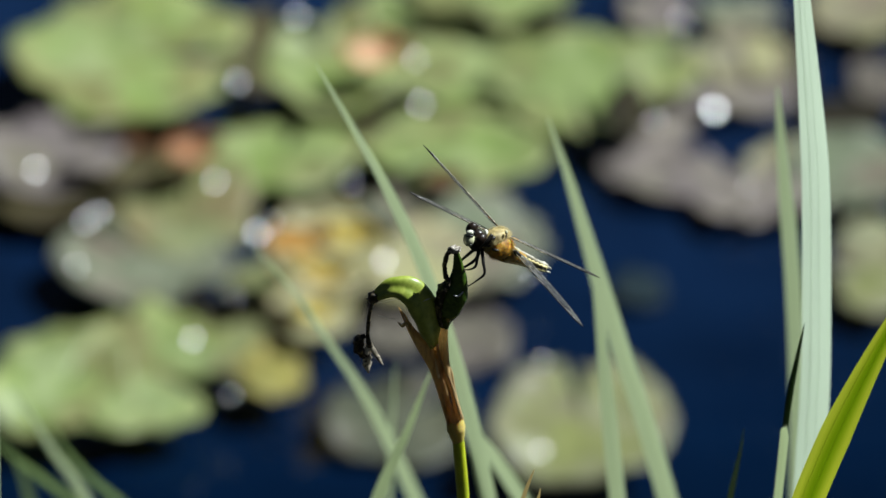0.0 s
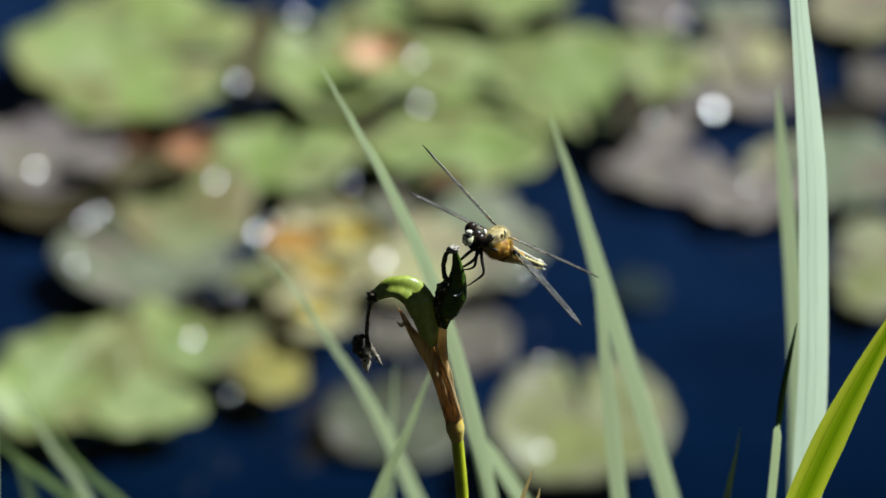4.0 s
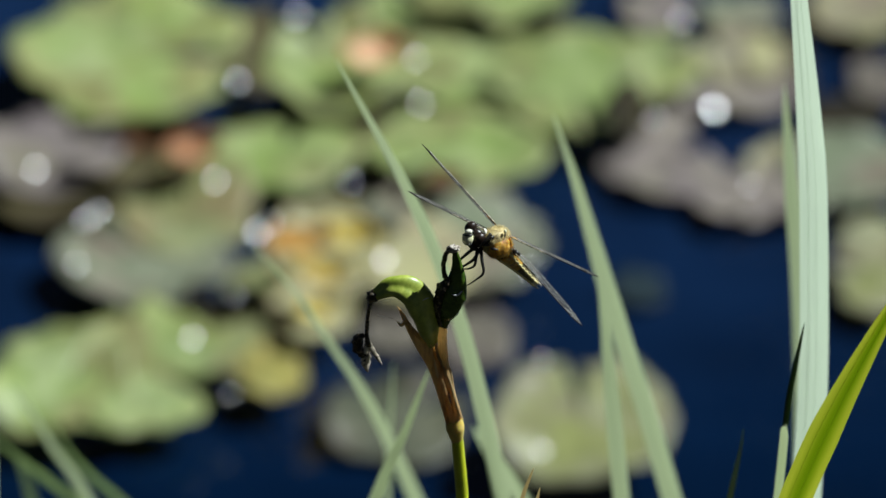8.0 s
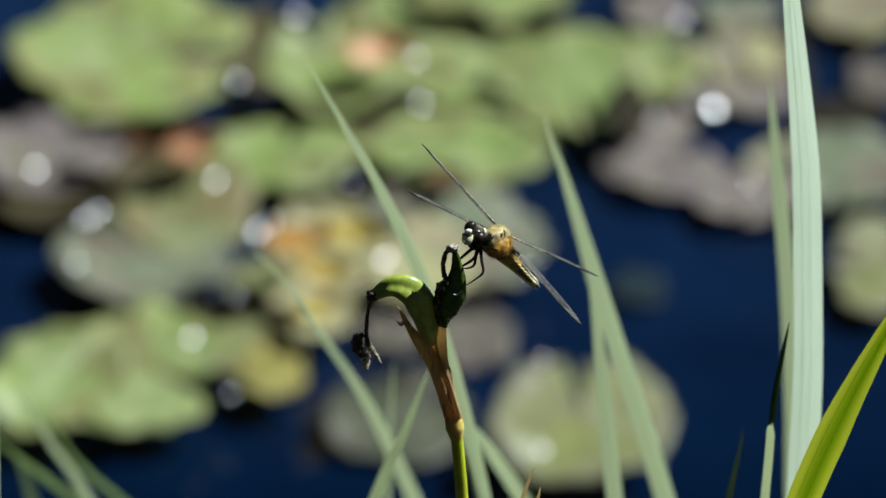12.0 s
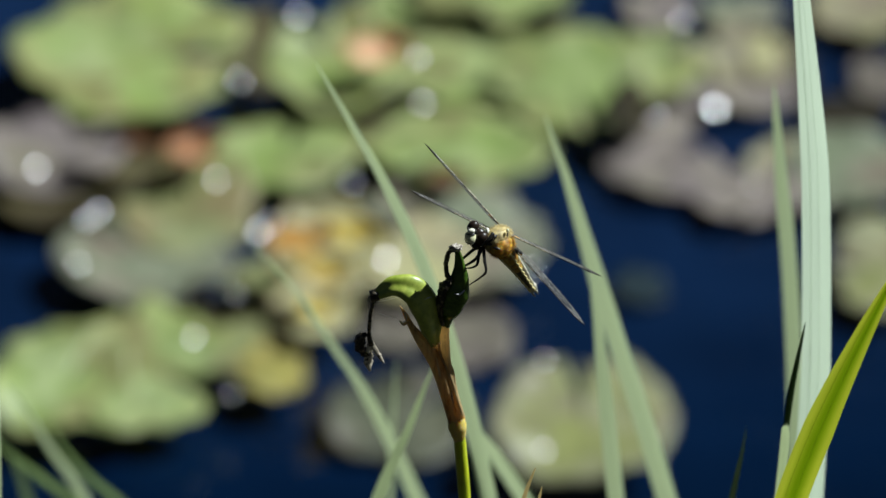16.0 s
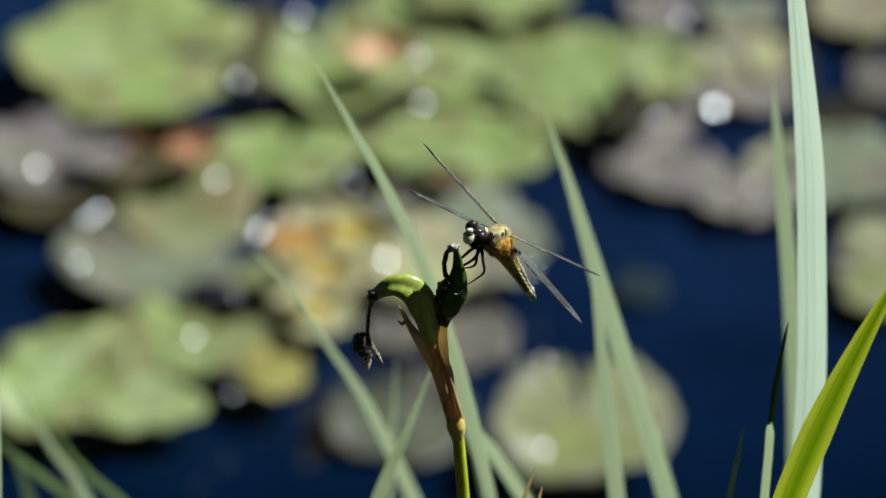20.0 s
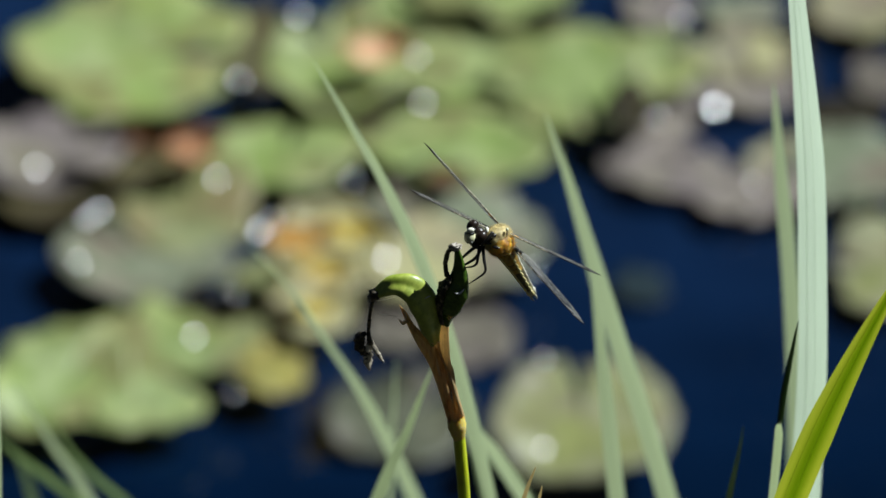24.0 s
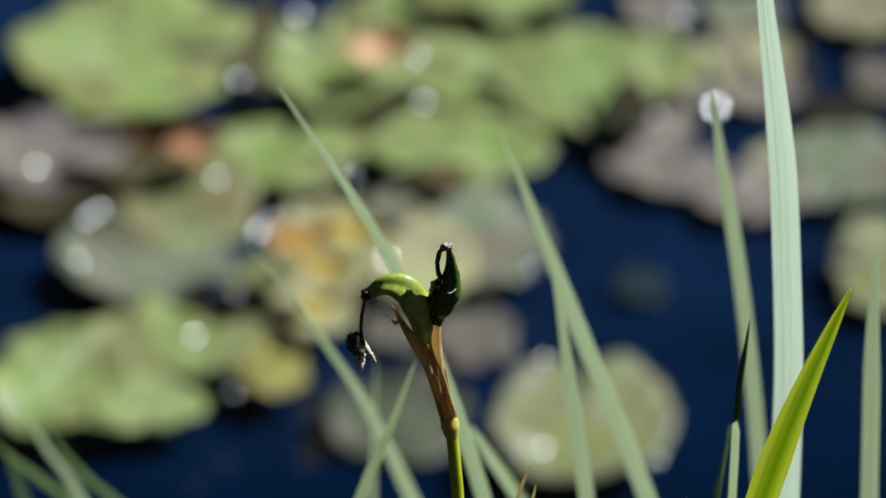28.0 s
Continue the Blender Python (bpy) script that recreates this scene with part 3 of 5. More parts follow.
# ---- leaves of the bank ----
def blade(name, label, root, knots, width, taper, turn, material, stem_leaf=None):
    """An upright sword leaf: knots (across, up) from its root to its tip, its full width, the length over which it narrows."""
    line = spline([Vector((x, 0, z)) for x, z in knots], 14)
    run = [0.0]
    for a, b in zip(line, line[1:]):
        run.append(run[-1] + (b - a).length)
    total = run[-1]
    bm = bmesh.new()
    uv = bm.loops.layers.uv.new("UVMap")
    where = {}
    rings = []
    ridge = []
    lines = {-0.42: [], 0.10: []}
    cuts = (-1, -0.72, -0.4, -0.12, 0, 0.12, 0.4, 0.72, 1)
    for i, q in enumerate(line):
        way = (line[min(i + 1, len(line) - 1)] - line[max(i - 1, 0)]).normalized()
        left = total - run[i]
        w = width * 0.5 * max(0.02, min(1.0, left / taper) ** 0.65) * (0.8 + 0.2 * min(1.0, run[i] / (0.5 * total)))
        twist = radians(turn + 4 * math.sin(3.0 * run[i] / total))
        flat = Vector((0, 1, 0)).cross(way).normalized()
        across = flat * math.cos(twist) + Vector((0, 1, 0)) * math.sin(twist)
        out = way.cross(across).normalized()
        ridge.append(out * (width * 0.066 * min(1.0, w / (0.5 * width))))
        for c, way_along in lines.items():
            way_along.append(q + across * (c * w) + out * (width * (0.06 * (1 - abs(c)) - 0.026 * (1 - c * c) ** 0.5) * min(1.0, w / (0.5 * width))))
        ring = []
        for face in (1, -1):
            for c in (cuts if face == 1 else cuts[-2:0:-1]):
                keel = width * (0.06 * (1 - abs(c)) + 0.004 * math.cos(c * 14))
                thick = face * width * 0.028 * (1 - c * c) ** 0.5
                v = bm.verts.new(q + across * (c * w) + out * ((keel + thick) * min(1.0, w / (0.5 * width))))
                where[v] = (c * 0.5 + 0.5, 20 * run[i] / total)
                ring.append(v)
        rings.append(ring)
    n = len(rings[0])
    for a, b in zip(rings, rings[1:]):
        for k in range(n):
            f = bm.faces.new((a[k], a[(k + 1) % n], b[(k + 1) % n], b[k]))
            for loop in f.loops:
                loop[uv].uv = where[loop.vert]
    bm.faces.new(rings[-1])
    bm.faces.new(rings[0][::-1])
    for a, b in zip(rings, rings[1:]):
        for k in (0, len(cuts) - 1):
            bm.edges.get((a[k], b[k])).smooth = False
    ob = part(name, bm, material, stem_leaf)
    if not stem_leaf:
        ob.matrix_world = pose(*root)
        tagged(ob, label, "grass leaf", "leaves on the bank")
        if material in (WAXY, BRIGHT):
            for way_along in lines.values():
                part("rib", sweep(way_along[8:-8:3], [width * 0.005] * len(way_along[8:-8:3]), 5, 1), material, ob)
        else:
            part("midrib", sweep([q + ridge[i] for i, q in enumerate(line)][8:-6:3], [width * 0.012] * len(line[8:-6:3]), 6, 1), material, ob)
    return ob


tall_blade = blade("grass_blade", "tall pale blue-green sword-shaped leaf at the water's edge", (0.1107, 3.0614, 0.3693),
    [(0.0000, 0.0000), (0.0049, 0.1837), (0.0109, 0.3674), (0.0126, 0.4159), (0.0122, 0.4548), (0.0111, 0.4933), (0.0087, 0.5250), (0.0058, 0.5565), (0.0016, 0.6104)], 0.0159, 0.11, -58, WAXY)
rear_blade = blade("grass_blade", "slender pale green leaf behind the tall leaf", (0.1303, 3.2578, 0.2711),
    [(0.0000, 0.0000), (-0.0021, 0.1730), (-0.0046, 0.3460), (-0.0051, 0.3792), (-0.0064, 0.4116), (-0.0086, 0.4460), (-0.0117, 0.4800), (-0.0144, 0.5138)], 0.0100, 0.05, -58, WAXY_DULL)
folded_blade = blade("grass_blade", "narrow leaf with a dark folded tip", (0.0871, 2.9967, 0.4011),
    [(0.0000, 0.0000), (0.0099, 0.1875), (0.0221, 0.3750), (0.0232, 0.3894), (0.0241, 0.4033)], 0.0046, 0.004, -58, WAXY_SOFT)
blade("folded_tip", "folded leaf tip with its shade painted in", (0, 0, 0), [(0.0241, 0.4020), (0.0253, 0.4140), (0.0273, 0.4268), (0.0297, 0.4412)], 0.0027, 0.03, 15, FOLD_SHADE, folded_blade)
yellow_blade = blade("sword_leaf", "broad bright yellow-green leaf glowing in sunlight", (0.0650, 2.8870, 0.4367),
    [(0.0000, 0.0000), (0.0229, 0.2031), (0.0509, 0.4061), (0.0570, 0.4231), (0.0653, 0.4437), (0.0725, 0.4600), (0.0800, 0.4760), (0.0862, 0.4887)], 0.0113, 0.066, -42, BRIGHT)
short_blade = blade("grass_blade", "short dull green leaf tip", (0.0445, 3.0453, 0.3774),
    [(0.0000, 0.0000), (0.0228, 0.1846), (0.0506, 0.3691), (0.0520, 0.3772), (0.0537, 0.3870), (0.0549, 0.3962)], 0.0034, 0.03, -58, DULL)
left_long_blade = blade("grass_blade", "long pale green leaf behind the seed pods", (0.0705, 3.1757, 0.3121),
    [(0.0000, 0.0000), (-0.0249, 0.1775), (-0.0553, 0.3550), (-0.0615, 0.3873), (-0.0684, 0.4166), (-0.0780, 0.4483), (-0.0904, 0.4790), (-0.1030, 0.5049), (-0.1140, 0.5268)], 0.0116, 0.07, -58, WAXY_DULL)
right_long_blade = blade("grass_blade", "long pale green leaf leaning over the water", (0.1523, 3.2694, 0.2653),
    [(0.0000, 0.0000), (-0.0327, 0.1724), (-0.0727, 0.3448), (-0.0827, 0.3827), (-0.0930, 0.4175), (-0.1015, 0.4496), (-0.1096, 0.4793), (-0.1163, 0.5008)], 0.0148, 0.08, -58, WAXY_DULL)
under_blade = blade("grass_blade", "pale green leaf crossing another leaf", (0.0890, 3.1973, 0.3014),
    [(0.0000, 0.0000), (-0.0128, 0.1763), (-0.0285, 0.3526), (-0.0306, 0.3737), (-0.0327, 0.3965), (-0.0353, 0.4237), (-0.0382, 0.4462)], 0.0106, 0.06, -58, WAXY_DULL)
leaning_blade = blade("grass_blade", "blurred pale leaf leaning away from the stalk", (0.0954, 3.3692, 0.2154),
    [(0.0000, 0.0000), (-0.0475, 0.1670), (-0.1056, 0.3339), (-0.1148, 0.3574), (-0.1251, 0.3802), (-0.1363, 0.3993), (-0.1495, 0.4219), (-0.1657, 0.4420)], 0.0231, 0.26, -58, WAXY_DULL)
cross_blade = blade("grass_blade", "leaf crossing the leaning leaf", (-0.1271, 3.1380, 0.3310),
    [(0.0000, 0.0000), (0.0471, 0.1795), (0.1047, 0.3590), (0.1090, 0.3708), (0.1144, 0.3842), (0.1198, 0.3999), (0.1236, 0.4111)], 0.0057, 0.05, -58, WAXY_SOFT)
thin_blade = blade("grass_blade", "thin faint green leaf tip", (-0.0317, 3.3836, 0.2082),
    [(0.0000, 0.0000), (0.0053, 0.1662), (0.0118, 0.3324), (0.0126, 0.3523), (0.0135, 0.3716), (0.0144, 0.3908)], 0.0057, 0.08, -58, WAXY_DULL)
back_blade = blade("grass_blade", "blurred leaf behind the flower stalk", (0.1843, 3.2672, 0.2664),
    [(0.0000, 0.0000), (-0.0701, 0.1725), (-0.1558, 0.3450), (-0.1600, 0.3525), (-0.1671, 0.3642), (-0.1735, 0.3747)], 0.0211, 0.02, -58, WAXY_DULL)
dry_blade = blade("dry_blade", "dry straw-coloured leaf tip", (-0.0635, 2.9233, 0.4249),
    [(0.0000, 0.0000), (0.0401, 0.1979), (0.0890, 0.3958), (0.0897, 0.3983), (0.0911, 0.4025), (0.0926, 0.4069)], 0.0016, 0.01, -40, STRAW)
dry_blade_b = blade("dry_blade", "small dry straw-coloured leaf tip", (-0.0275, 2.9401, 0.4195),
    [(0.0000, 0.0000), (0.0261, 0.1955), (0.0580, 0.3910), (0.0584, 0.3929), (0.0587, 0.3948)], 0.0013, 0.005, -40, STRAW)
edge_blade = blade("grass_blade", "pale upright leaf at the edge of the bank", (-0.1527, 3.0465, 0.3767),
    [(0.0000, 0.0000), (0.0020, 0.1845), (0.0044, 0.3690), (0.0048, 0.4000), (0.0053, 0.4216), (0.0057, 0.4406)], 0.0059, 0.05, -58, WAXY_DULL)
near_edge_blade = blade("grass_blade", "pale green leaf near the reeds", (0.0164, 3.5052, 0.0774),
    [(0.0000, 0.0000), (-0.0689, 0.1946), (-0.1530, 0.3892), (-0.1575, 0.3985), (-0.1645, 0.4098), (-0.1727, 0.4260), (-0.1813, 0.4398)], 0.0068, 0.055, -40, WAXY_DULL)
low_blade = blade("grass_blade", "low green leaf bending over", (0.2257, 3.5195, 0.0703),
    [(0.0000, 0.0000), (-0.1658, 0.1938), (-0.3683, 0.3876), (-0.3800, 0.3974), (-0.3906, 0.4071), (-0.3991, 0.4164)], 0.0109, 0.055, -40, DULL)
thin_edge_blade = blade("grass_blade", "thin pale leaf in the reeds", (0.1923, 3.5192, 0.0704),
    [(0.0000, 0.0000), (-0.1429, 0.1938), (-0.3176, 0.3876), (-0.3271, 0.3970), (-0.3356, 0.4083), (-0.3414, 0.4197)], 0.0058, 0.033, -40, DULL)
stub_blade = blade("grass_blade", "short green leaf among the reeds", (-0.0773, 3.5386, 0.0608),
    [(0.0000, 0.0000), (-0.0369, 0.1927), (-0.0820, 0.3856), (-0.0847, 0.3962), (-0.0884, 0.4063)], 0.0081, 0.033, 58, DULL)
outer_blade = blade("grass_blade", "pale upright leaf swaying in the wind", (0.1471, 3.1104, 0.3448),
    [(0.0000, 0.0000), (0.0045, 0.1810), (0.0101, 0.3621), (0.0115, 0.4025), (0.0127, 0.4334), (0.0144, 0.4596)], 0.0099, 0.05, -58, WAXY_DULL)

# ---- the seed stalk ----
FOCUS = (0.0000, 2.9445, 0.9000)
STEM_ROOT = (0.0120, 2.9645, 0.4115)
FACING = pose(*FOCUS, 60, 0, 0)


def up(u, v, w=0.0):
    """A place on the stalk in millimetres: across, along the upright plant, towards the bank; from the stalk's root."""
    return FACING @ (Vector((u, v, w + 0.577 * v)) / 1000) - Vector(STEM_ROOT)


def mm(*radii):
    return [r / 1000 for r in radii]


def sheath(outer, inner, depth_outer, depth_inner, bulge, seed):
    """A thin papery bract between two edges (across, along), arched towards the bank and crinkled."""
    a = spline([Vector((u, v, depth_outer)) for u, v in outer], 5)
    b = spline([Vector((u, v, depth_inner)) for u, v in inner], 5)
    count = len(a)
    b = [b[min(len(b) - 1, round(i * (len(b) - 1) / (count - 1)))] for i in range(count)]
    bm = bmesh.new()
    layers = []
    for under in (0.0, 0.18):
        rows = []
        for i, (p, q) in enumerate(zip(a, b)):
            row = []
            for k in range(11):
                f = k / 10
                spot = p.lerp(q, f)
                reach = (q - p).length
                crease = 0.95 * noise.noise(Vector((f * 5.0, i * 0.09, seed))) + 0.45 * noise.noise(Vector((f * 14.0, i * 0.16, seed + 9)))
                row.append(bm.verts.new(up(spot.x, spot.y, spot.z + bulge * math.sin(math.pi * f) * min(1.0, reach / 5.0) + crease - under)))
            rows.append(row)
        layers.append(rows)
    top, low = layers
    for i in range(count - 1):
        for k in range(10):
            bm.faces.new((top[i][k], top[i][k + 1], top[i + 1][k + 1], top[i + 1][k]))
            bm.faces.new((low[i][k], low[i + 1][k], low[i + 1][k + 1], low[i][k + 1]))
        bm.faces.new((top[i][0], top[i + 1][0], low[i + 1][0], low[i][0]))
        bm.faces.new((top[i][10], low[i][10], low[i + 1][10], top[i + 1][10]))
    return bm


stalk = thing("seed_stalk", pose(*STEM_ROOT), "green flower stalk with two seed pods and dry brown bracts", "plant")
part("stem", sweep([Vector((0, 0, 0)), Vector((0.0, -0.012, 0.16)), up(7.6, -110), up(6.4, -79), up(4.6, -58)], mm(2.4, 2.3, 2.1, 2.0, 1.95), 16, 8), STEM_GREEN, stalk, "bright green round stem")
part("node", sweep([up(4.8, -61.5), up(4.5, -59.4), up(4.2, -57.4), up(3.9, -55.5), up(3.5, -53.6)], mm(1.9, 2.5, 3.0, 2.9, 2.4), 18, 4, 0, 0, 0.06), NODE_TAN, stalk, "yellowish swollen joint")
part("pedicel", sweep([up(3.9, -56.5), up(1.6, -47), up(-0.9, -38), up(-2.6, -31), up(-3.4, -26)], mm(1.6, 1.0, 0.9, 0.9, 1.0), 16, 6, 2, 0.1, 0.10), BRACT, stalk, "brown pod stalk inside the bracts")
part("outer_bract", sheath([(1.4, -56.4), (-0.2, -51), (-2.0, -45), (-4.3, -38.6), (-8.8, -30.7), (-11.3, -25.7), (-13.0, -21.6), (-13.8, -19.5), (-14.3, -18.3)],
    [(6.8, -55.2), (5.5, -52.1), (3.6, -45.4), (1.1, -38.6), (-2.3, -31.6), (-6.2, -28.4), (-9.6, -24.8), (-12.0, -21.3), (-13.8, -18.9)], 1.4, 0.3, 2.2, 3), BRACT, stalk, "dry brown papery bract round the pods")
part("inner_bract", sweep([up(4.6, -54, 0.4), up(2.1, -45, 0.6), up(0.7, -36, 0.6), up(0.2, -28, 0.6), up(0.5, -21.0, 1.2)], mm(1.9, 1.6, 1.45, 1.4, 1.4), 14, 6, 3, 0.12, 0.14), BRACT, stalk, "dry brown stalk of a pod")
part("overlapping_bract", sheath([(5.3, -53.5), (3.6, -47.8), (2.4, -43.8), (0.6, -39.0), (-1.9, -33.4), (-2.2, -30.5)],
    [(6.9, -54.6), (6.0, -52.0), (4.0, -44.5), (2.7, -38.0), (-0.7, -33.2), (-1.6, -29.6)], 2.5, 0.4, 0.6, 11), BRACT_PALE, stalk, "straw-coloured bract folded over")
part("bract_edge", sweep([up(-2.0, -33.0, 1.7), up(1.0, -38.6, 2.0), up(2.8, -43.2, 1.9), up(4.0, -46.8, 1.7), up(5.4, -52.2, 1.2)], mm(0.2, 0.38, 0.38, 0.36, 0.2), 10, 6, 2, 0.2, 0.2), BRACT_PALE, stalk, "straw-coloured bract edge")
part("bract_strip", sweep([up(-2.5, -34.8, 3.0), up(-2.1, -37.6, 3.3), up(-1.4, -40.4, 3.2), up(-1.0, -41.6, 2.8)], mm(0.12, 0.5, 0.6, 0.12), 8, 6, 0, 0, 0, 0.5), BRACT_PALE, stalk, "straw-coloured strip")
# whitish strip standing in for a sunlit patch on the bract
part("lit_patch", sweep([up(2.2, -45.4, 2.6), up(2.5, -48.0, 2.7), up(3.1, -50.2, 2.4)], mm(0.08, 0.4, 0.1), 8, 5), DRY_TIP, stalk, "whitish strip painted as a lit patch")
part("bract_lip", sweep([up(-14.0, -18.6, 1.6), up(-12.2, -21.0, 2.6), up(-9.8, -24.6, 3.0), up(-6.4, -28.2, 3.2), up(-2.9, -31.4, 4.2)], mm(0.1, 0.35, 0.3, 0.3, 0.15), 8, 6, 0, 0, 0.4), BRACT, stalk, "curled rim of the bract")
part("curled_pod", sweep([up(-3.2, -30.4, 0.8), up(-5.0, -24.2, 3.4), up(-7.4, -17.6, 6.0), up(-10.8, -13.3, 6.8), up(-15.6, -12.3, 6.8), up(-20.8, -14.7, 6.8)], mm(1.6, 3.7, 4.6, 4.2, 3.0, 1.8), 36, 8, 3, 0.20, 0.03, 1, 0, None, (-0.28, -0.95, -0.09)), POD_GREEN, stalk, "glossy green curled seed pod")
part("pod_cap", sweep([up(-20.6, -14.2, 6.8), up(-21.6, -14.9, 6.8), up(-22.3, -16.2, 6.8), up(-22.4, -17.2, 6.7)], mm(1.4, 1.9, 1.6, 0.7), 16, 7, 5, 0.12, 0.6, 1, 3), SHRIVELLED, stalk, "dark withered pod end")
part("dry_style", sweep([up(-22.0, -15.8, 6.4), up(-22.9, -19, 5.6), up(-23.7, -24, 4.8), up(-23.8, -28, 4.2), up(-23.3, -31, 3.8)], mm(0.75, 0.6, 0.7, 0.65, 0.9), 9, 7, 0, 0, 0.5, 1, 4), SHRIVELLED, stalk, "dry dark hanging flower remnant")
withered = part("withered_flower", sweep([up(-24.6, -27.4, 4.4), up(-26.2, -28.3, 4.4), up(-27.0, -30.5, 4.1), up(-25.8, -33.2, 3.9), up(-24.2, -34.4, 3.6)], mm(0.6, 1.5, 1.7, 1.5, 0.7), 12, 7, 0, 0, 0.7, 1, 9), SHRIVELLED, stalk, "shrivelled grey-brown flower")
part("petal", sweep([up(-23.6, -30, 3.6), up(-23.9, -33.5, 3.6), up(-24.2, -36.5, 3.6), up(-23.6, -39.3, 3.6)], mm(0.9, 1.5, 1.6, 0.4), 10, 6, 0, 0, 0.7, 0.6, 2), WITHERED, withered)
part("petal", sweep([up(-23.2, -30, 3.6), up(-21.6, -33, 3.6), up(-20.3, -35, 3.6), up(-19.1, -36.9, 3.6)], mm(0.7, 0.9, 0.7, 0.2), 9, 6, 0, 0, 0.5, 0.6, 6), WITHERED, withered)
part("upright_pod", sweep([up(0.5, -24.5, 1.2), up(0.9, -21.8, 2.4), up(2.1, -18.3, 5.4), up(4.0, -14.0, 5.9), up(5.0, -10.0, 5.9), up(4.9, -4.6, 5.9), up(4.2, -0.8, 5.9)], mm(1.4, 2.1, 3.6, 4.0, 2.9, 1.5, 0.8), 30, 8, 3, 0.16, 0.04, 1, 0, None, (0.6, -0.8, 0)), POD_DEEP, stalk, "dark green upright seed pod")
part("withered_strip", sweep([up(3.6, -0.3, 6.1), up(1.9, -1.0, 6.4), up(0.8, -4.0, 6.7), up(0.7, -7.9, 7.3), up(1.5, -10.3, 8.1), up(0.0, -12.6, 8.5), up(-1.4, -17.3, 7.9), up(-1.3, -21.4, 6.0), up(-0.6, -24.6, 4.4)], mm(0.9, 0.8, 0.7, 0.75, 1.0, 1.6, 1.4, 1.1, 0.7), 14, 9, 2, 0.15, 0.55, 0.7, 7), SHRIVELLED, stalk, "dark shrivelled strip on the pod")
part("pod_tip", ball(up(3.6, -0.2, 6.4), (0.0018, 0.0012, 0.0012), None, 3, 1.0), DRY_TIP, stalk, "pale dry pod tip")
part("web_thread", sweep([up(-21, -17.2, 6.6), up(-17, -16.4, 6.6), up(-13, -15.2, 6.6)], mm(0.05, 0.05, 0.05), 4, 3), WEB, stalk, "thin spider thread")
part("web_thread", sweep([up(-20.5, -21, 6.6), up(-17.6, -21.8, 6.6), up(-14.6, -22.4, 6.6)], mm(0.05, 0.05, 0.05), 4, 3), WEB, stalk, "thin spider thread")
part("dry_curl", sweep([up(-14.2, -23.2, 2.5), up(-12.8, -24.4, 3.0), up(-11.6, -23.6, 3.0), up(-10.9, -24.6, 3.0)], mm(0.2, 0.55, 0.5, 0.2), 8, 6, 0, 0, 0.4), BRACT_PALE, stalk, "pale dry curl")
part("web_ridge_fleck", sweep([up(3.2, -14.6, 10.2), up(4.6, -14.9, 10.2), up(6.0, -13.9, 9.8), up(7.0, -12.4, 8.6)], mm(0.08, 0.34, 0.26, 0.08), 6, 5), WEB, stalk, "white fleck of web and ridge highlight")
# this white fleck stands in for the highlight on the curled pod's ridge
part("web_ridge_fleck", sweep([up(-6.2, -16.6, 11.2), up(-5.2, -16.0, 11.0), up(-3.9, -15.6, 10.4)], mm(0.05, 0.2, 0.06), 6, 5), WEB, stalk, "white fleck of web and ridge highlight")
part("web_thread", sweep([up(-12.8, -20.6, 4.4), up(-11.9, -22.3, 4.6), up(-13.3, -24.0, 4.2)], mm(0.10, 0.14, 0.12), 5, 4), WEB, stalk, "thin spider thread")

# ---- the dragonfly ----
FLY_REST = FACING @ Matrix.Translation((0.0171, 0.0023, -0.0006))
fly = thing("dragonfly", FLY_REST, "brown and amber dragonfly with clear wings on a seed pod", "dragonfly")
AHEAD = Vector((-0.50, -0.16, 0.85)).normalized()
LEFT = Vector((0.72, -0.62, 0.0))
LEFT = (LEFT - AHEAD * LEFT.dot(AHEAD)).normalized()
BACK = AHEAD.cross(LEFT).normalized()
BODY = Matrix((LEFT, AHEAD, BACK)).transposed()


def m3(x, y, z):
    return Vector((x, y, z)) / 1000


def hairy(center, radii, turn, count, length, seed):
    rnd = random.Random(seed)
    bm = bmesh.new()
    for i in range(count):
        d = Vector((rnd.gauss(0, 1), rnd.gauss(0, 1), rnd.gauss(0, 1))).normalized()
        q = turn @ Vector((d.x * radii[0], d.y * radii[1], d.z * radii[2])) + Vector(center)
        out = (turn @ d + Vector((rnd.gauss(0, 0.3), rnd.gauss(0, 0.3), rnd.gauss(0, 0.3)))).normalized()
        a = out.orthogonal().normalized() * 0.00006
        b = out.cross(a)
        tip = bm.verts.new(q + out * length * rnd.uniform(0.5, 1.2))
        ring = [bm.verts.new(q - out * 0.0003 + w) for w in (a, b * 0.8 - a * 0.5, -b * 0.8 - a * 0.5)]
        for k in range(3):
            bm.faces.new((ring[k], ring[(k + 1) % 3], tip))
    return bm


thorax = part("thorax", ball(m3(-0.2, 0.3, 0), (0.0039, 0.0058, 0.0047), BODY, 4, 0.08), THORAX, fly, "furry olive-brown thorax")
part("flank", ball(m3(1.0, -1.7, 0.2), (0.0037, 0.0052, 0.0041), BODY, 4, 0.08), FLANK, thorax, "amber side of the thorax")
part("fur", hairy(m3(1.0, -1.7, 0.2), (0.0037, 0.0052, 0.0041), BODY, 1000, 0.0010, 5), AMBER, thorax, "short amber hairs")
part("fur", hairy(m3(-0.2, 0.3, 0), (0.0040, 0.0058, 0.0048), BODY, 1700, 0.0008, 3), FUR, thorax, "short golden hairs")


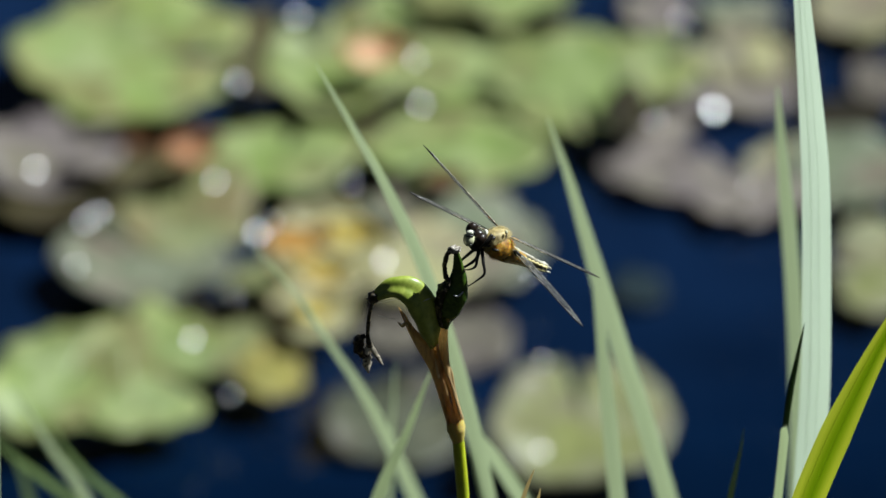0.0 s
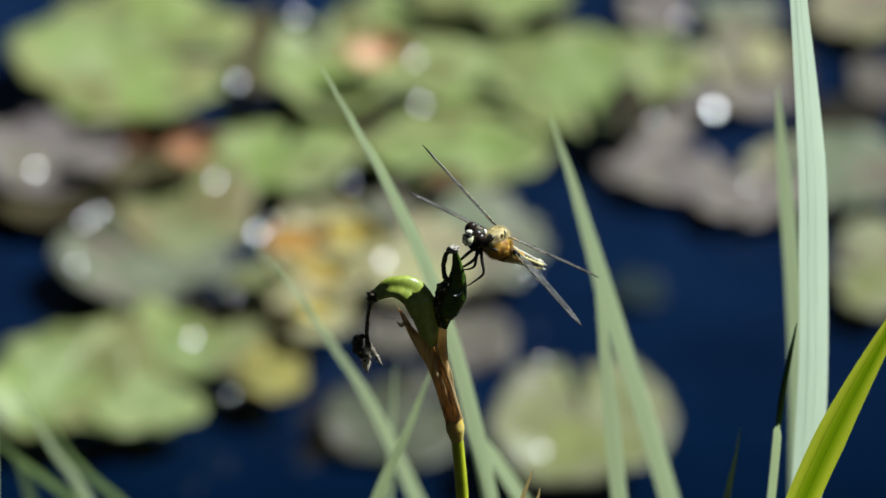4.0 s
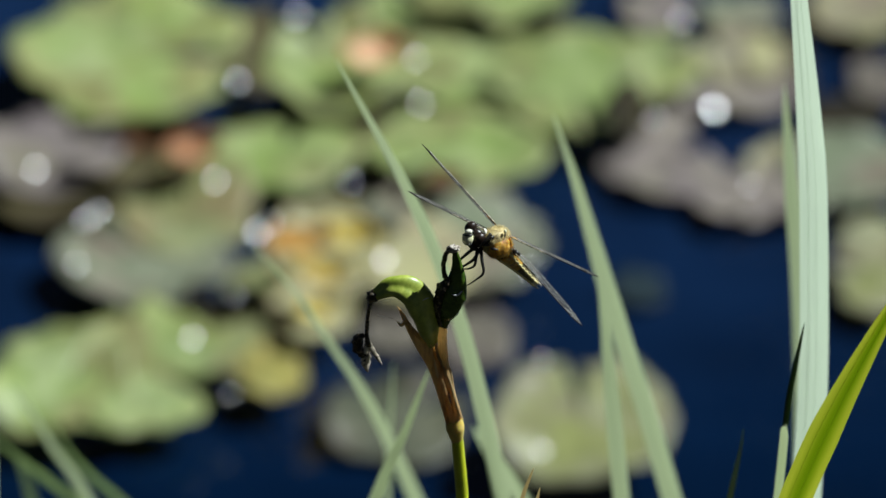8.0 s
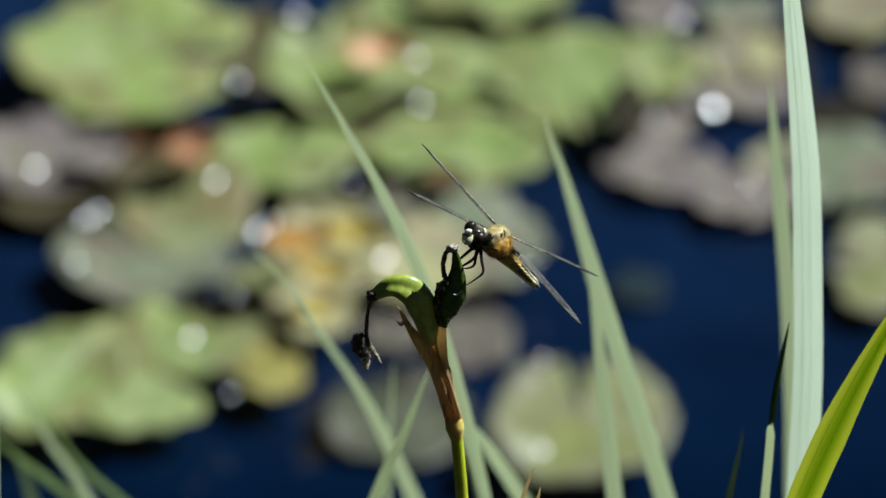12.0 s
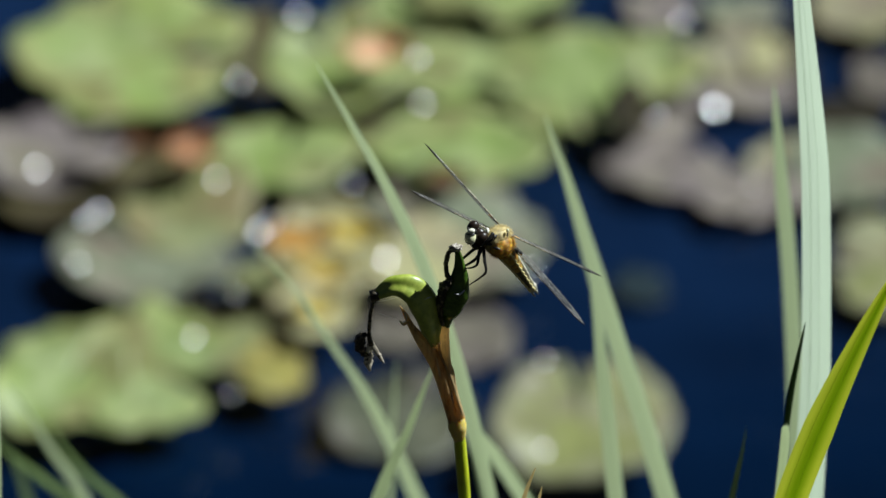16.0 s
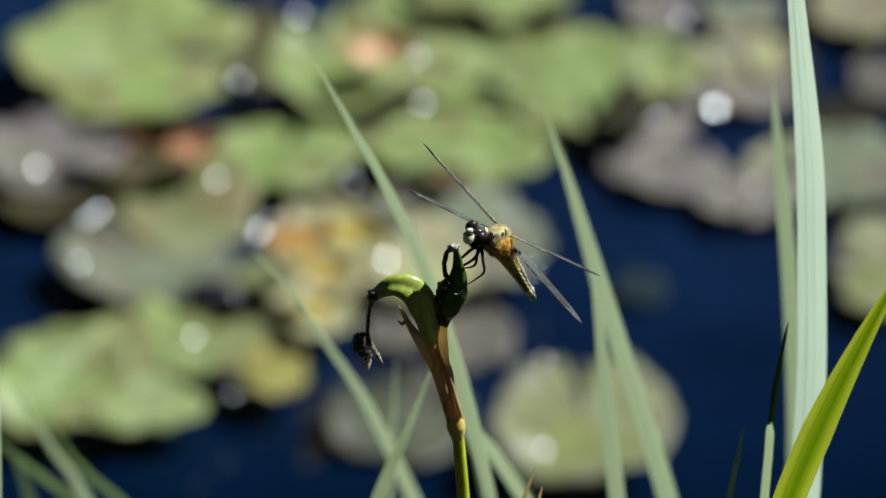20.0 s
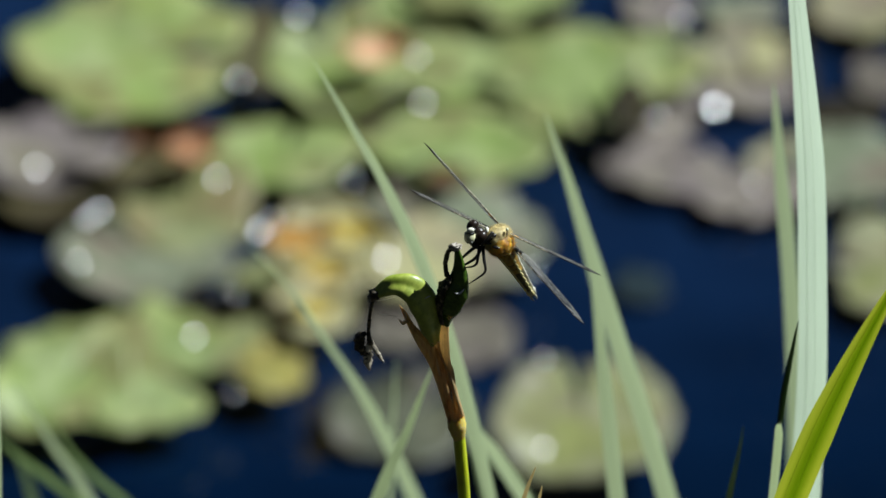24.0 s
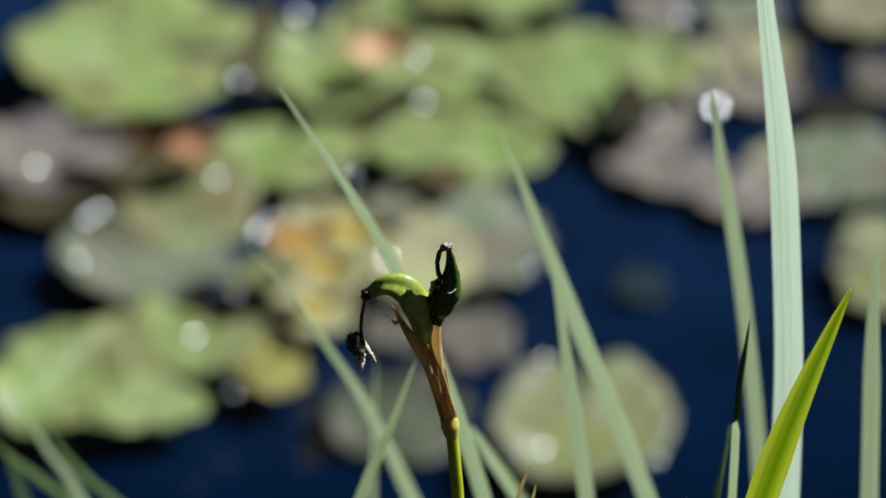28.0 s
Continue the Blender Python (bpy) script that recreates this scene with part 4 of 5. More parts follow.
def on_thorax(x, y):
    """The depth of the thorax's near side at a place across it."""
    best = -0.004
    for c, r in (((-0.2, 0.3, 0), (3.9, 5.8, 4.7)), ((1.0, -1.7, 0.2), (3.7, 5.2, 4.1))):
        turn = BODY.inverted()
        o = turn @ Vector((x - c[0], y - c[1], 0))
        d = turn @ Vector((0, 0, 1))
        o, d = Vector([p / q for p, q in zip(o, r)]), Vector([p / q for p, q in zip(d, r)])
        h = o.dot(d) ** 2 - d.dot(d) * (o.dot(o) - 1)
        if h > 0:
            best = max(best, ((-o.dot(d) + h ** 0.5) / d.dot(d) + c[2]) / 1000)
    return best


for x, y, long, wide, turn in ((-2.3, 0.5, 1.9, 0.9, 30), (-3.0, -1.0, 1.4, 0.8, 10), (-0.6, -2.6, 1.3, 0.5, -14), (2.7, 1.4, 1.2, 0.25, 75)):
    part("dark_blotch", ball(Vector((x / 1000, y / 1000, on_thorax(x, y) - 0.0001)), (long / 1000, wide / 1000, 0.00045), pose(0, 0, 0, 0, 0, turn).to_3x3(), 2, 0.6), BLACK_LEG, thorax, "dark brown mark on the side")
part("wing_hinge", ball(m3(6.4, -3.8, 0.4), (0.0014, 0.0009, 0.0008), pose(0, 0, 0, 0, 0, -40).to_3x3(), 2, 0.5), BLACK_LEG, thorax, "dark brown wing base")
part("wing_hinge", ball(m3(2.9, 3.0, 4.4), (0.0005, 0.0007, 0.0005), None, 2, 0.3), FACE, thorax, "pale wing joint")
HEAD = m3(-6.4, 1.6, 3.2)


def on_head(left, ahead, back):
    return HEAD + BODY @ m3(0.87 * left, 0.87 * ahead, 0.87 * back)


head = part("head", ball(HEAD, (0.0028, 0.0021, 0.0026), BODY, 3), EYE, fly, "dark head with large eyes")
part("eye", ball(on_head(1.9, 0.7, 0.3), (0.0021, 0.0022, 0.0026), BODY, 3), EYE, head, "glossy dark brown eye")
part("eye", ball(m3(-8.0, 4.2, 3.6), (0.0018, 0.0019, 0.0022), BODY, 3), EYE, head, "glossy dark brown eye")
part("face", ball(m3(-8.9, 0.7, 5.0), (0.0018, 0.0023, 0.0016), None, 3, 0.22), FACE, head, "pale yellow-green face")
part("frons", ball(m3(-8.5, 2.8, 6.0), (0.0013, 0.0009, 0.0009), None, 3), CREAM, head, "cream forehead")
part("mouth_line", sweep([m3(-10.1, -0.9, 6.0), m3(-8.9, -1.1, 6.7), m3(-7.7, -0.8, 6.1)], mm(0.08, 0.13, 0.08), 7, 5), BLACK_LEG, head, "dark line on the face")
part("brow_line", sweep([m3(-10.2, 1.8, 5.7), m3(-8.7, 1.7, 6.7), m3(-7.2, 2.0, 6.0)], mm(0.15, 0.3, 0.25), 7, 5), BLACK_LEG, head, "black line under the forehead")
part("brow_line", sweep([m3(-7.5, 3.7, 6.0), m3(-7.2, 2.8, 6.4), m3(-7.1, 2.1, 6.2)], mm(0.15, 0.3, 0.25), 7, 5), BLACK_LEG, head, "black line on the forehead")
part("eye_margin", ball(m3(-3.5, 2.9, 3.9), (0.0006, 0.0011, 0.0009), None, 2, 0.4), CREAM, head, "pale edge behind the eye")
part("mouth", ball(m3(-7.6, -1.6, 4.2), (0.0020, 0.0012, 0.0010), BODY, 2), BLACK_LEG, head, "dark mouthparts")
part("antenna", sweep([m3(-8.8, 3.4, 6.0), m3(-9.8, 3.9, 7.0)], mm(0.12, 0.03), 5, 3), BLACK_LEG, head)
part("antenna", sweep([m3(-7.9, 3.0, 6.2), m3(-8.2, 3.1, 7.4)], mm(0.12, 0.03), 5, 3), BLACK_LEG, head)

for joints in (
        ((-5.6, -1.2, 2.4), (-8.6, -3.6, 3.2), (-10.2, -5.0, 1.8), (-11.6, -5.8, 0.8)),
        ((-5.8, -2.2, 2.6), (-6.3, -5.2, 3.4), (-6.9, -7.9, 3.0), (-8.4, -8.7, 2.2), (-11.0, -8.9, 2.0)),
        ((-4.8, -2.2, 2.8), (-4.4, -6.4, 4.4), (-4.1, -10.3, 4.6), (-6.0, -12.0, 3.8), (-9.4, -14.2, 3.0)),
        ((-1.6, 2.2, 5.8), (-3.4, 0.0, 6.4), (-5.4, -2.0, 5.4)),
        ((-6.4, -1.8, 1.0), (-9.6, -4.4, -1.0), (-11.8, -6.4, -1.6)),
        ((-5.2, -2.6, 1.0), (-7.2, -6.0, -2.0), (-10.6, -8.2, -2.2))):
    k = len(joints)
    leg = part("leg", sweep([m3(*j) for j in joints], mm(0.62, 0.50, 0.38, 0.28, 0.18)[:k] if k < 5 else mm(0.6, 0.52, 0.42, 0.30, 0.16), 9, 6, 0, 0, 0.1), BLACK_LEG, fly, "thin black spiny leg")

# abdomen: ten rings on one rod; it swings from its base
ABDOMEN_BASE = m3(1.8, -3.2, -1.5)
abdomen = part("abdomen", sweep([m3(0, 0, 0), m3(0, 0, 6), m3(0, 0, 14), m3(0, 0, 22), m3(0, 0, 27)], mm(2.7, 2.5, 1.7, 1.1, 0.7), 16, 6), ABD_DARK, fly, "amber abdomen fading to black with yellow side spots")
for i in range(9):
    z0, z1 = 0.2 + i * 2.85, 3.05 + i * 2.85
    r = 1.15 + 1.95 * (1 - i / 9) ** 1.5
    part("segment", sweep([m3(0, 0, z0), m3(0, 0, z0 + 0.5), m3(0, 0, z1 - 0.5), m3(0, 0, z1)], mm(r * 0.97, r, r * 0.98, r * 0.93), 18, 3, 0, 0, 0.03), ABD_GOLD if i < 4 else TAIL if i == 8 else ABD_DARK, abdomen)
    for sx, sy in ((0.3, 0.90), (-0.75, 0.6)):
        part("side_spot", ball(m3(sx * r, sy * r, 0.5 * (z0 + z1)), (0.0005, 0.0004, 0.0015), None, 2, 0.6), ABD_SPOT, abdomen, "yellow side spot")
bulge = [1.15 + 1.95 * (1 - i / 9) ** 1.5 for i in range(10)]
# pale strip standing in for the abdomen's lit, fuzzy side
part("lit_margin", sweep([m3(0.92 * k, 0.25 * k, 0.4 + 2.85 * i) for i, k in enumerate(bulge)], mm(*[0.5 + 0.02 * i for i in range(10)]), 8, 3, 0, 0, 0.7), TAIL, abdomen, "pale strip for the lit fuzzy side of the abdomen")
for side in (1, -1):
    part("tail_clasper", sweep([m3(side * 0.5, 0, 26), m3(side * 0.75, 0.2, 28), m3(side * 0.5, 0.3, 29.6)], mm(0.45, 0.4, 0.12), 6, 4), TAIL, abdomen)


def swung(base, way):
    """A pose at base whose z axis goes along way."""
    return Matrix.Translation(base) @ Vector(way).to_track_quat("Z", "Y").to_matrix().to_4x4()


def wing(label, base, tip, chord, broad, hind):
    """A veined wing: its x axis runs from base to tip, y to its leading edge."""
    base, tip = m3(*base), m3(*tip)
    span = tip - base
    length = span.length
    x = span.normalized()
    y = Vector(chord)
    y = (y - x * y.dot(x)).normalized()
    rest = Matrix((x, y, x.cross(y))).transposed().to_4x4()
    rest.translation = base
    broad /= 1000

    def front(s):
        return 0.10 * broad * (1 - (2 * s - 1) ** 2) - 0.42 * broad * max(0.0, s - 0.9) ** 2 * 60

    def rear(s):
        full = (1 - max(0.0, (s - 0.55) / 0.45) ** 2.4) ** 0.5 if s < 1 else 0.0
        start = min(1.0, 0.35 + s * (5.5 if hind else 3.0))
        return -broad * full * start * (1.0 - 0.25 * s if hind else 0.86) + (front(s) if s > 0.97 else 0)

    bm = bmesh.new()
    sheets = []
    for z in (0.00003, -0.00003):
        sheets.append([[bm.verts.new((s * length, front(s) + (rear(s) - front(s)) * f, z + 0.00035 * math.sin(f * 9) * (1 - s))) for f in (0, 0.12, 0.25, 0.4, 0.55, 0.7, 0.85, 1)] for s in (i / 26 for i in range(27))])
    for sheet in sheets:
        for a, b in zip(sheet, sheet[1:]):
            for k in range(7):
                bm.faces.new((a[k], b[k], b[k + 1], a[k + 1]))
    ob = part("wing", bm, MEMBRANE, fly, label)
    ob.matrix_basis = rest
    bm = bmesh.new()

    def vein(points, r):
        sweep(points, [r] * len(points), 4, 1, bm=bm)

    for f, r in ((0, 0.00017), (0.10, 0.00012), (0.2, 0.00009), (0.36, 0.00007), (0.52, 0.00006), (0.7, 0.00006), (0.86, 0.00005), (1.0, 0.00005)):
        vein([Vector((s * length, front(s) + (rear(s) - front(s)) * f, 0.00035 * math.sin(f * 9) * (1 - s))) for s in (i / 18 for i in range(19))], r)
    for i in range(1, 46):
        s = i / 46
        for f0, f1 in ((0.0, 0.2), (0.2, 0.52), (0.52, 1.0)):
            s1 = min(0.995, s + 0.012 * ((i * 7 + int(f0 * 10)) % 5 - 2))
            vein([Vector((s * length, front(s) + (rear(s) - front(s)) * f0, 0.0001)), Vector((s1 * length, front(s1) + (rear(s1) - front(s1)) * f1, 0.0001))], 0.000045)
    part("leading_edge", sweep([Vector((s * length, front(s) + 0.0001, 0.0001)) for s in (0.0, 0.1, 0.2, 0.3, 0.4, 0.47)], mm(0.24, 0.21, 0.19, 0.17, 0.15, 0.08), 6, 2), COSTA, ob, "pale tan leading edge")
    tagged(part("vein_net", bm, VEIN, ob, "dark net of fine veins"), kind="stuff")
    for at, size, wide, material, name in ((0.885, 3.2, 0.6, BLACK_LEG, "wing_spot"), (0.47, 2.0, 0.6, BLACK_LEG, "nodal_spot"), (0.10, 2.6, 0.32, AMBER, "amber_base")):
        part(name, ball((at * length, front(at) - 0.0004, 0), (size / 2000, wide / 1000, 0.00028), None, 2), material, ob, "dark wing spot" if material is BLACK_LEG else "amber wing base")
    if hind:
        part("dark_base", ball((0.06 * length, -0.0012, 0), (0.0022, 0.0016, 0.00016), None, 2), BLACK_LEG, ob, "dark patch at the wing base")
    return ob, rest


wings = [
    wing("clear upper hind wing", (0.1, 5.0, -2.3), (-23.2, 30.7, -4.0), (0.05, 0.06, 1.0), 9.5, True),
    wing("clear upper fore wing", (-1.8, 2.6, -0.5), (-27.8, 15.5, 0.0), (-0.05, -0.13, 1.0), 8.0, False),
    wing("clear lower fore wing", (2.8, 2.2, 0.8), (31.6, -11.3, 12.0), (0.0, -0.12, 1.0), 8.0, False),
    wing("clear lower hind wing", (4.2, -1.6, -1.0), (26.1, -26.4, 14.0), (-0.05, -0.22, 1.0), 9.5, True),
]


# ---- what moves ----
def sway(leaf, rows):
    """The leaf leans from its root, by degrees to the right, at each time; a gust may carry its foot along too."""
    root = leaf.matrix_world.translation.copy()
    walk(leaf, [(t, pose(root.x + (slide[0] if slide else 0.0), root.y, root.z + (slide[1] if len(slide) > 1 else 0.0), 0, a, 0)) for t, a, *slide in rows])


def motions():
    sway(tall_blade, [(0, 0.000), (0.5, -0.304), (1, -0.228), (1.5, 0.051), (2, -0.760), (2.5, -0.456), (3, -0.532), (3.5, -0.329), (5.5, 0.051), (6, -0.203), (6.5, -0.533), (7, -0.660), (7.5, -0.280), (8, -0.103), (8.5, -0.407), (9, -0.281), (9.5, -0.307), (10, -0.611), (10.5, -0.535), (11, -0.409), (11.5, -0.384), (12, -0.359), (12.5, -0.005), (14.5, -0.113), (15, -0.146), (15.5, -0.128), (16, -0.060), (16.5, 0.059), (17, 0.051), (17.5, 0.076), (18, 0.100), (18.5, 0.100), (19, 0.099), (19.5, -0.002), (20, -0.256), (20.5, -0.307), (21, -0.257), (21.5, -0.232), (23.5, -0.259), (24, -0.234), (24.5, -0.235), (25, -0.261), (25.5, -0.489), (26, -0.262), (26.5, -0.515), (27, -0.490), (27.5, -1.605), (28, -1.302)])
    sway(rear_blade, [(0, 0.000), (1.5, 0.054), (3, 0.107), (3.5, 0.000), (5.5, 0.027), (7, 0.106), (8, 0.266), (9, 0.051), (9.5, -0.003), (10, -0.218), (11, -0.406), (12, -0.273), (12.5, -0.193), (15, -0.181), (17, -0.161), (18.5, -0.082), (20, -0.217), (21, -0.245), (23.5, -0.194), (25, -0.222), (26, -0.304), (26.5, -0.492), (27, -0.734), (27.3, -1.324), (27.5, -1.432), (27.6, -1.324), (27.8, -1.754), (28, -3.438, 0.0073)])
    sway(folded_blade, [(0, 0.000), (1.5, -0.192), (3, -0.416), (5.5, -0.160), (6.5, -0.448), (8, -0.002), (10, -0.579), (11, -0.932), (12, -0.645), (14.5, -0.206), (16, -0.012), (17, 0.000), (18.5, -0.225), (20, -0.739), (21.5, -0.549), (24, -0.328), (25, -0.233), (26, -0.490), (27, -1.002), (27.5, -2.154), (28, -2.346)])
    sway(yellow_blade, [(0, -0.8, 0.0048), (1, -0.2, 0.0012), (2, 0.0, -0.0032), (3, 0.4, -0.0058), (3.4, 0.5, -0.0065), (5.6, 0.3, -0.0051), (6, 0.0, 0.0012), (7, -0.5, -0.0027), (8, 0.0, -0.0051), (9, -0.9, 0.0022), (9.5, -0.6, -0.0014), (10, 0.0, -0.0058), (11, -0.6, -0.0035), (12, 0.0, -0.0025), (14.6, -2.0, 0.0078), (15, -1.6, 0.0035), (16, -2.0, 0.0079), (17, -2.0, 0.0080), (18, -2.0, 0.0087), (19, -2.6, 0.0110), (20, -0.9, -0.0008), (21, -1.3, 0.0030), (24, -0.9, -0.0003), (25, -1.1, 0.0013), (26, -0.2, -0.0040), (26.5, -0.4, -0.0027), (27, -1.3, 0.0021), (27.2, -3.5, 0.0118, -0.0040), (27.4, -3.5, 0.0086, -0.0060), (27.6, -1.7, -0.0029, -0.0070), (27.8, -3.9, 0.0088, -0.0105), (28, -4.3, 0.0120, -0.0125)])
    sway(short_blade, [(0, 0.000), (2, -0.130), (3, -0.195), (5.5, -0.097), (7, -0.196), (8, -0.002), (9, -0.101), (10, -0.134), (12, -0.038), (12.5, 0.188), (15, 0.040), (17, 0.065), (19, 0.063), (20, -0.101), (21, -0.005), (24, -0.106), (25, -0.204), (27, -0.304), (27.5, -0.889), (28, -0.760)])
    sway(left_long_blade, [(0, 0.051), (0.5, 0.051), (1, 0.130), (1.5, 0.051), (2, 0.447), (2.5, 0.447), (3, 0.130), (3.5, 0.162), (5.5, 0.162), (6, 0.130), (6.5, -0.044), (7, 0.257), (7.5, 0.414), (8, 0.778), (8.5, 0.256), (9, -0.061), (9.5, 0.682), (10, 0.667), (10.5, -0.251), (11, -0.363), (11.5, 0.033), (12, -0.236), (12.5, -0.047), (14.5, 0.012), (15, -0.182), (15.5, 0.193), (16, -0.003), (16.5, 0.008), (17, 0.178), (17.5, 0.004), (18, 0.225), (18.5, -0.013), (19, 0.113), (19.5, 0.050), (20, -0.045), (20.5, 0.002), (21, -0.188), (21.5, -0.046), (23.5, -0.285), (24, -0.064), (24.5, -0.190), (25, -0.064), (25.5, -0.143), (26, -0.001), (26.5, 0.078), (27, -0.302), (27.5, -0.684), (28, -4.202, 0.0252)])
    sway(right_long_blade, [(0, 0.030), (0.5, 0.101), (1, 0.101), (1.5, 0.066), (2, 0.173), (2.5, 0.280), (3, 0.101), (3.5, 0.155), (5.5, -0.077), (6, -0.131), (6.5, 0.012), (7, 0.065), (7.5, 0.029), (8, 0.261), (8.5, 0.261), (9, -0.043), (9.5, 0.010), (10, -0.026), (10.5, -0.044), (11, 0.009), (11.5, -0.188), (12, -0.134), (12.5, -0.206), (14.5, -0.103), (15, -0.126), (15.5, -0.167), (16, -0.120), (17, -0.095), (18, -0.078), (19, -0.132), (20, -0.079), (20.5, -0.026), (21, -0.151), (21.5, -0.098), (23.5, 0.043), (24, -0.100), (24.5, -0.350), (25, -0.207), (25.5, 0.007), (26, -0.083), (26.5, 0.042), (27, -0.423), (27.5, -1.158), (28, -3.820, 0.0167)])
    sway(under_blade, [(0, 0.030), (0.5, 0.101), (1, 0.101), (1.5, 0.066), (2, 0.172), (2.5, 0.278), (3, 0.101), (3.5, 0.154), (5.5, -0.076), (6, -0.130), (6.5, 0.012), (7, 0.064), (7.5, 0.029), (8, 0.259), (8.5, 0.259), (9, -0.043), (9.5, 0.010), (10, -0.026), (10.5, -0.044), (11, 0.009), (11.5, -0.187), (12, -0.134), (12.5, -0.205), (14.5, -0.109), (15, -0.133), (15.5, -0.176), (16, -0.129), (17, -0.107), (18, -0.090), (19, -0.144), (20, -0.092), (20.5, -0.039), (21, -0.164), (21.5, -0.111), (23.5, 0.029), (24, -0.113), (24.5, -0.362), (25, -0.221), (25.5, -0.008), (26, -0.097), (26.5, 0.027), (27, -0.435), (27.5, -1.172), (28, -1.806)])
    sway(leaning_blade, [(0, 0.000), (3, 0.063), (8, -0.002), (11, -0.163), (14.5, 0.018), (17, -0.095), (20, -0.257), (25, -0.199), (27, -0.107), (28, -0.361)])
    sway(cross_blade, [(0, 0.000), (5.5, 0.000), (8, -0.090), (12, -0.093), (14.5, -0.013), (20, -0.032), (25, -0.038), (27, -0.157), (27.5, -0.333), (28, -0.860)])
    sway(thin_blade, [(0, 0.000), (5.5, 0.000), (8, -0.116), (12, -0.120), (14.5, -0.017), (20, -0.042), (25, -0.049), (27, -0.203), (27.5, -0.430), (28, -1.112)])
    sway(back_blade, [(0, 0.000), (8, -0.030), (12.5, -0.006), (17, 0.000), (27, -0.010), (28, -0.264)])
    sway(dry_blade, [(0, 0.000), (8, -0.031), (12.5, -0.006), (17, 0.000), (27, -0.010), (28, -0.268)])
    sway(dry_blade_b, [(0, 0.000), (8, -0.033), (12.5, -0.006), (17, 0.000), (27, -0.011), (28, -0.292)])
    sway(edge_blade, [(0, 0.000), (8, -0.034), (12.5, -0.006), (17, 0.000), (27, -0.012), (28, -0.302)])
    sway(near_edge_blade, [(0, 0.000), (0.5, 0.163), (1, -0.082), (1.5, 0.163), (2.5, 0.163), (3.5, 0.054), (5.5, 0.082), (6.5, 0.190), (8, 0.080), (9.5, 0.133), (11, 0.105), (12.5, 0.049), (15, -0.157), (17, -0.136), (18.5, -0.056), (20, -0.085), (21.5, -0.004), (24, 0.020), (26, 0.127), (27, 0.017), (28, -0.364)])
    sway(low_blade, [(0, 0.000), (0.5, 0.100), (1, -0.050), (1.5, 0.100), (2.5, 0.100), (3.5, 0.033), (5.5, 0.050), (6.5, 0.116), (8, 0.049), (9.5, 0.081), (11, 0.064), (12.5, 0.030), (15, -0.095), (17, -0.083), (18.5, -0.034), (20, -0.052), (21.5, -0.003), (24, 0.012), (26, 0.078), (27, 0.011), (28, -0.222)])
    sway(thin_edge_blade, [(0, 0.000), (0.5, 0.119), (1, -0.059), (1.5, 0.119), (2.5, 0.119), (3.5, 0.040), (5.5, 0.059), (6.5, 0.138), (8, 0.058), (9.5, 0.097), (11, 0.076), (12.5, 0.036), (15, -0.114), (17, -0.099), (18.5, -0.041), (20, -0.062), (21.5, -0.003), (24, 0.015), (26, 0.093), (27, 0.013), (28, -0.266)])
    sway(stub_blade, [(0, 0.000), (0.5, 0.212), (1, -0.106), (1.5, 0.212), (2.5, 0.212), (3.5, 0.071), (5.5, 0.106), (6.5, 0.246), (8, 0.103), (9.5, 0.172), (11, 0.136), (12.5, 0.063), (15, -0.203), (17, -0.176), (18.5, -0.072), (20, -0.110), (21.5, -0.006), (24, 0.026), (26, 0.165), (27, 0.022), (28, -0.473)])
    sway(outer_blade, [(0, 0.000), (8, -0.125), (17, -0.092), (26, -0.224), (27, -0.960), (27.5, -1.634), (28, -2.125)])
    stem_rows = [(0, 0.000), (1, -0.027), (1.5, 0.000), (2.5, -0.040), (3.5, -0.040), (5.5, -0.040), (6.5, 0.026), (7, 0.026), (8, -0.042), (8.5, -0.123), (9, -0.003), (9.5, -0.043), (10, -0.003), (10.5, -0.124), (11, -0.058), (12, -0.059), (12.5, -0.005), (14.5, -0.012), (16, 0.003), (17, 0.000), (19, -0.015), (19.5, -0.069), (21, -0.071), (23.5, -0.047), (25, -0.008), (26.5, -0.023), (27, -0.050), (27.3, -0.090), (27.4, -0.198), (27.5, -0.332), (28, -0.332)]

    def lean(t):
        for (a, x), (b, y) in zip(stem_rows, stem_rows[1:]):
            if a <= t <= b:
                return x + (y - x) * (t - a) / (b - a)

    def with_stalk(t):
        root = Matrix.Translation(STEM_ROOT)
        return root @ pose(0, 0, 0, 0, lean(t), 0) @ root.inverted() @ FLY_REST

    walk(stalk, [(t, pose(*STEM_ROOT, 0, a, 0)) for t, a in stem_rows])
    perched = [(t, with_stalk(t)) for t, a in stem_rows if t <= 27.3]
    ahead = Vector((-0.60, 0.52, -0.60)).normalized()
    left = Vector((-0.95, 0.20, 0.10))
    left = (left - ahead * left.dot(ahead)).normalized()
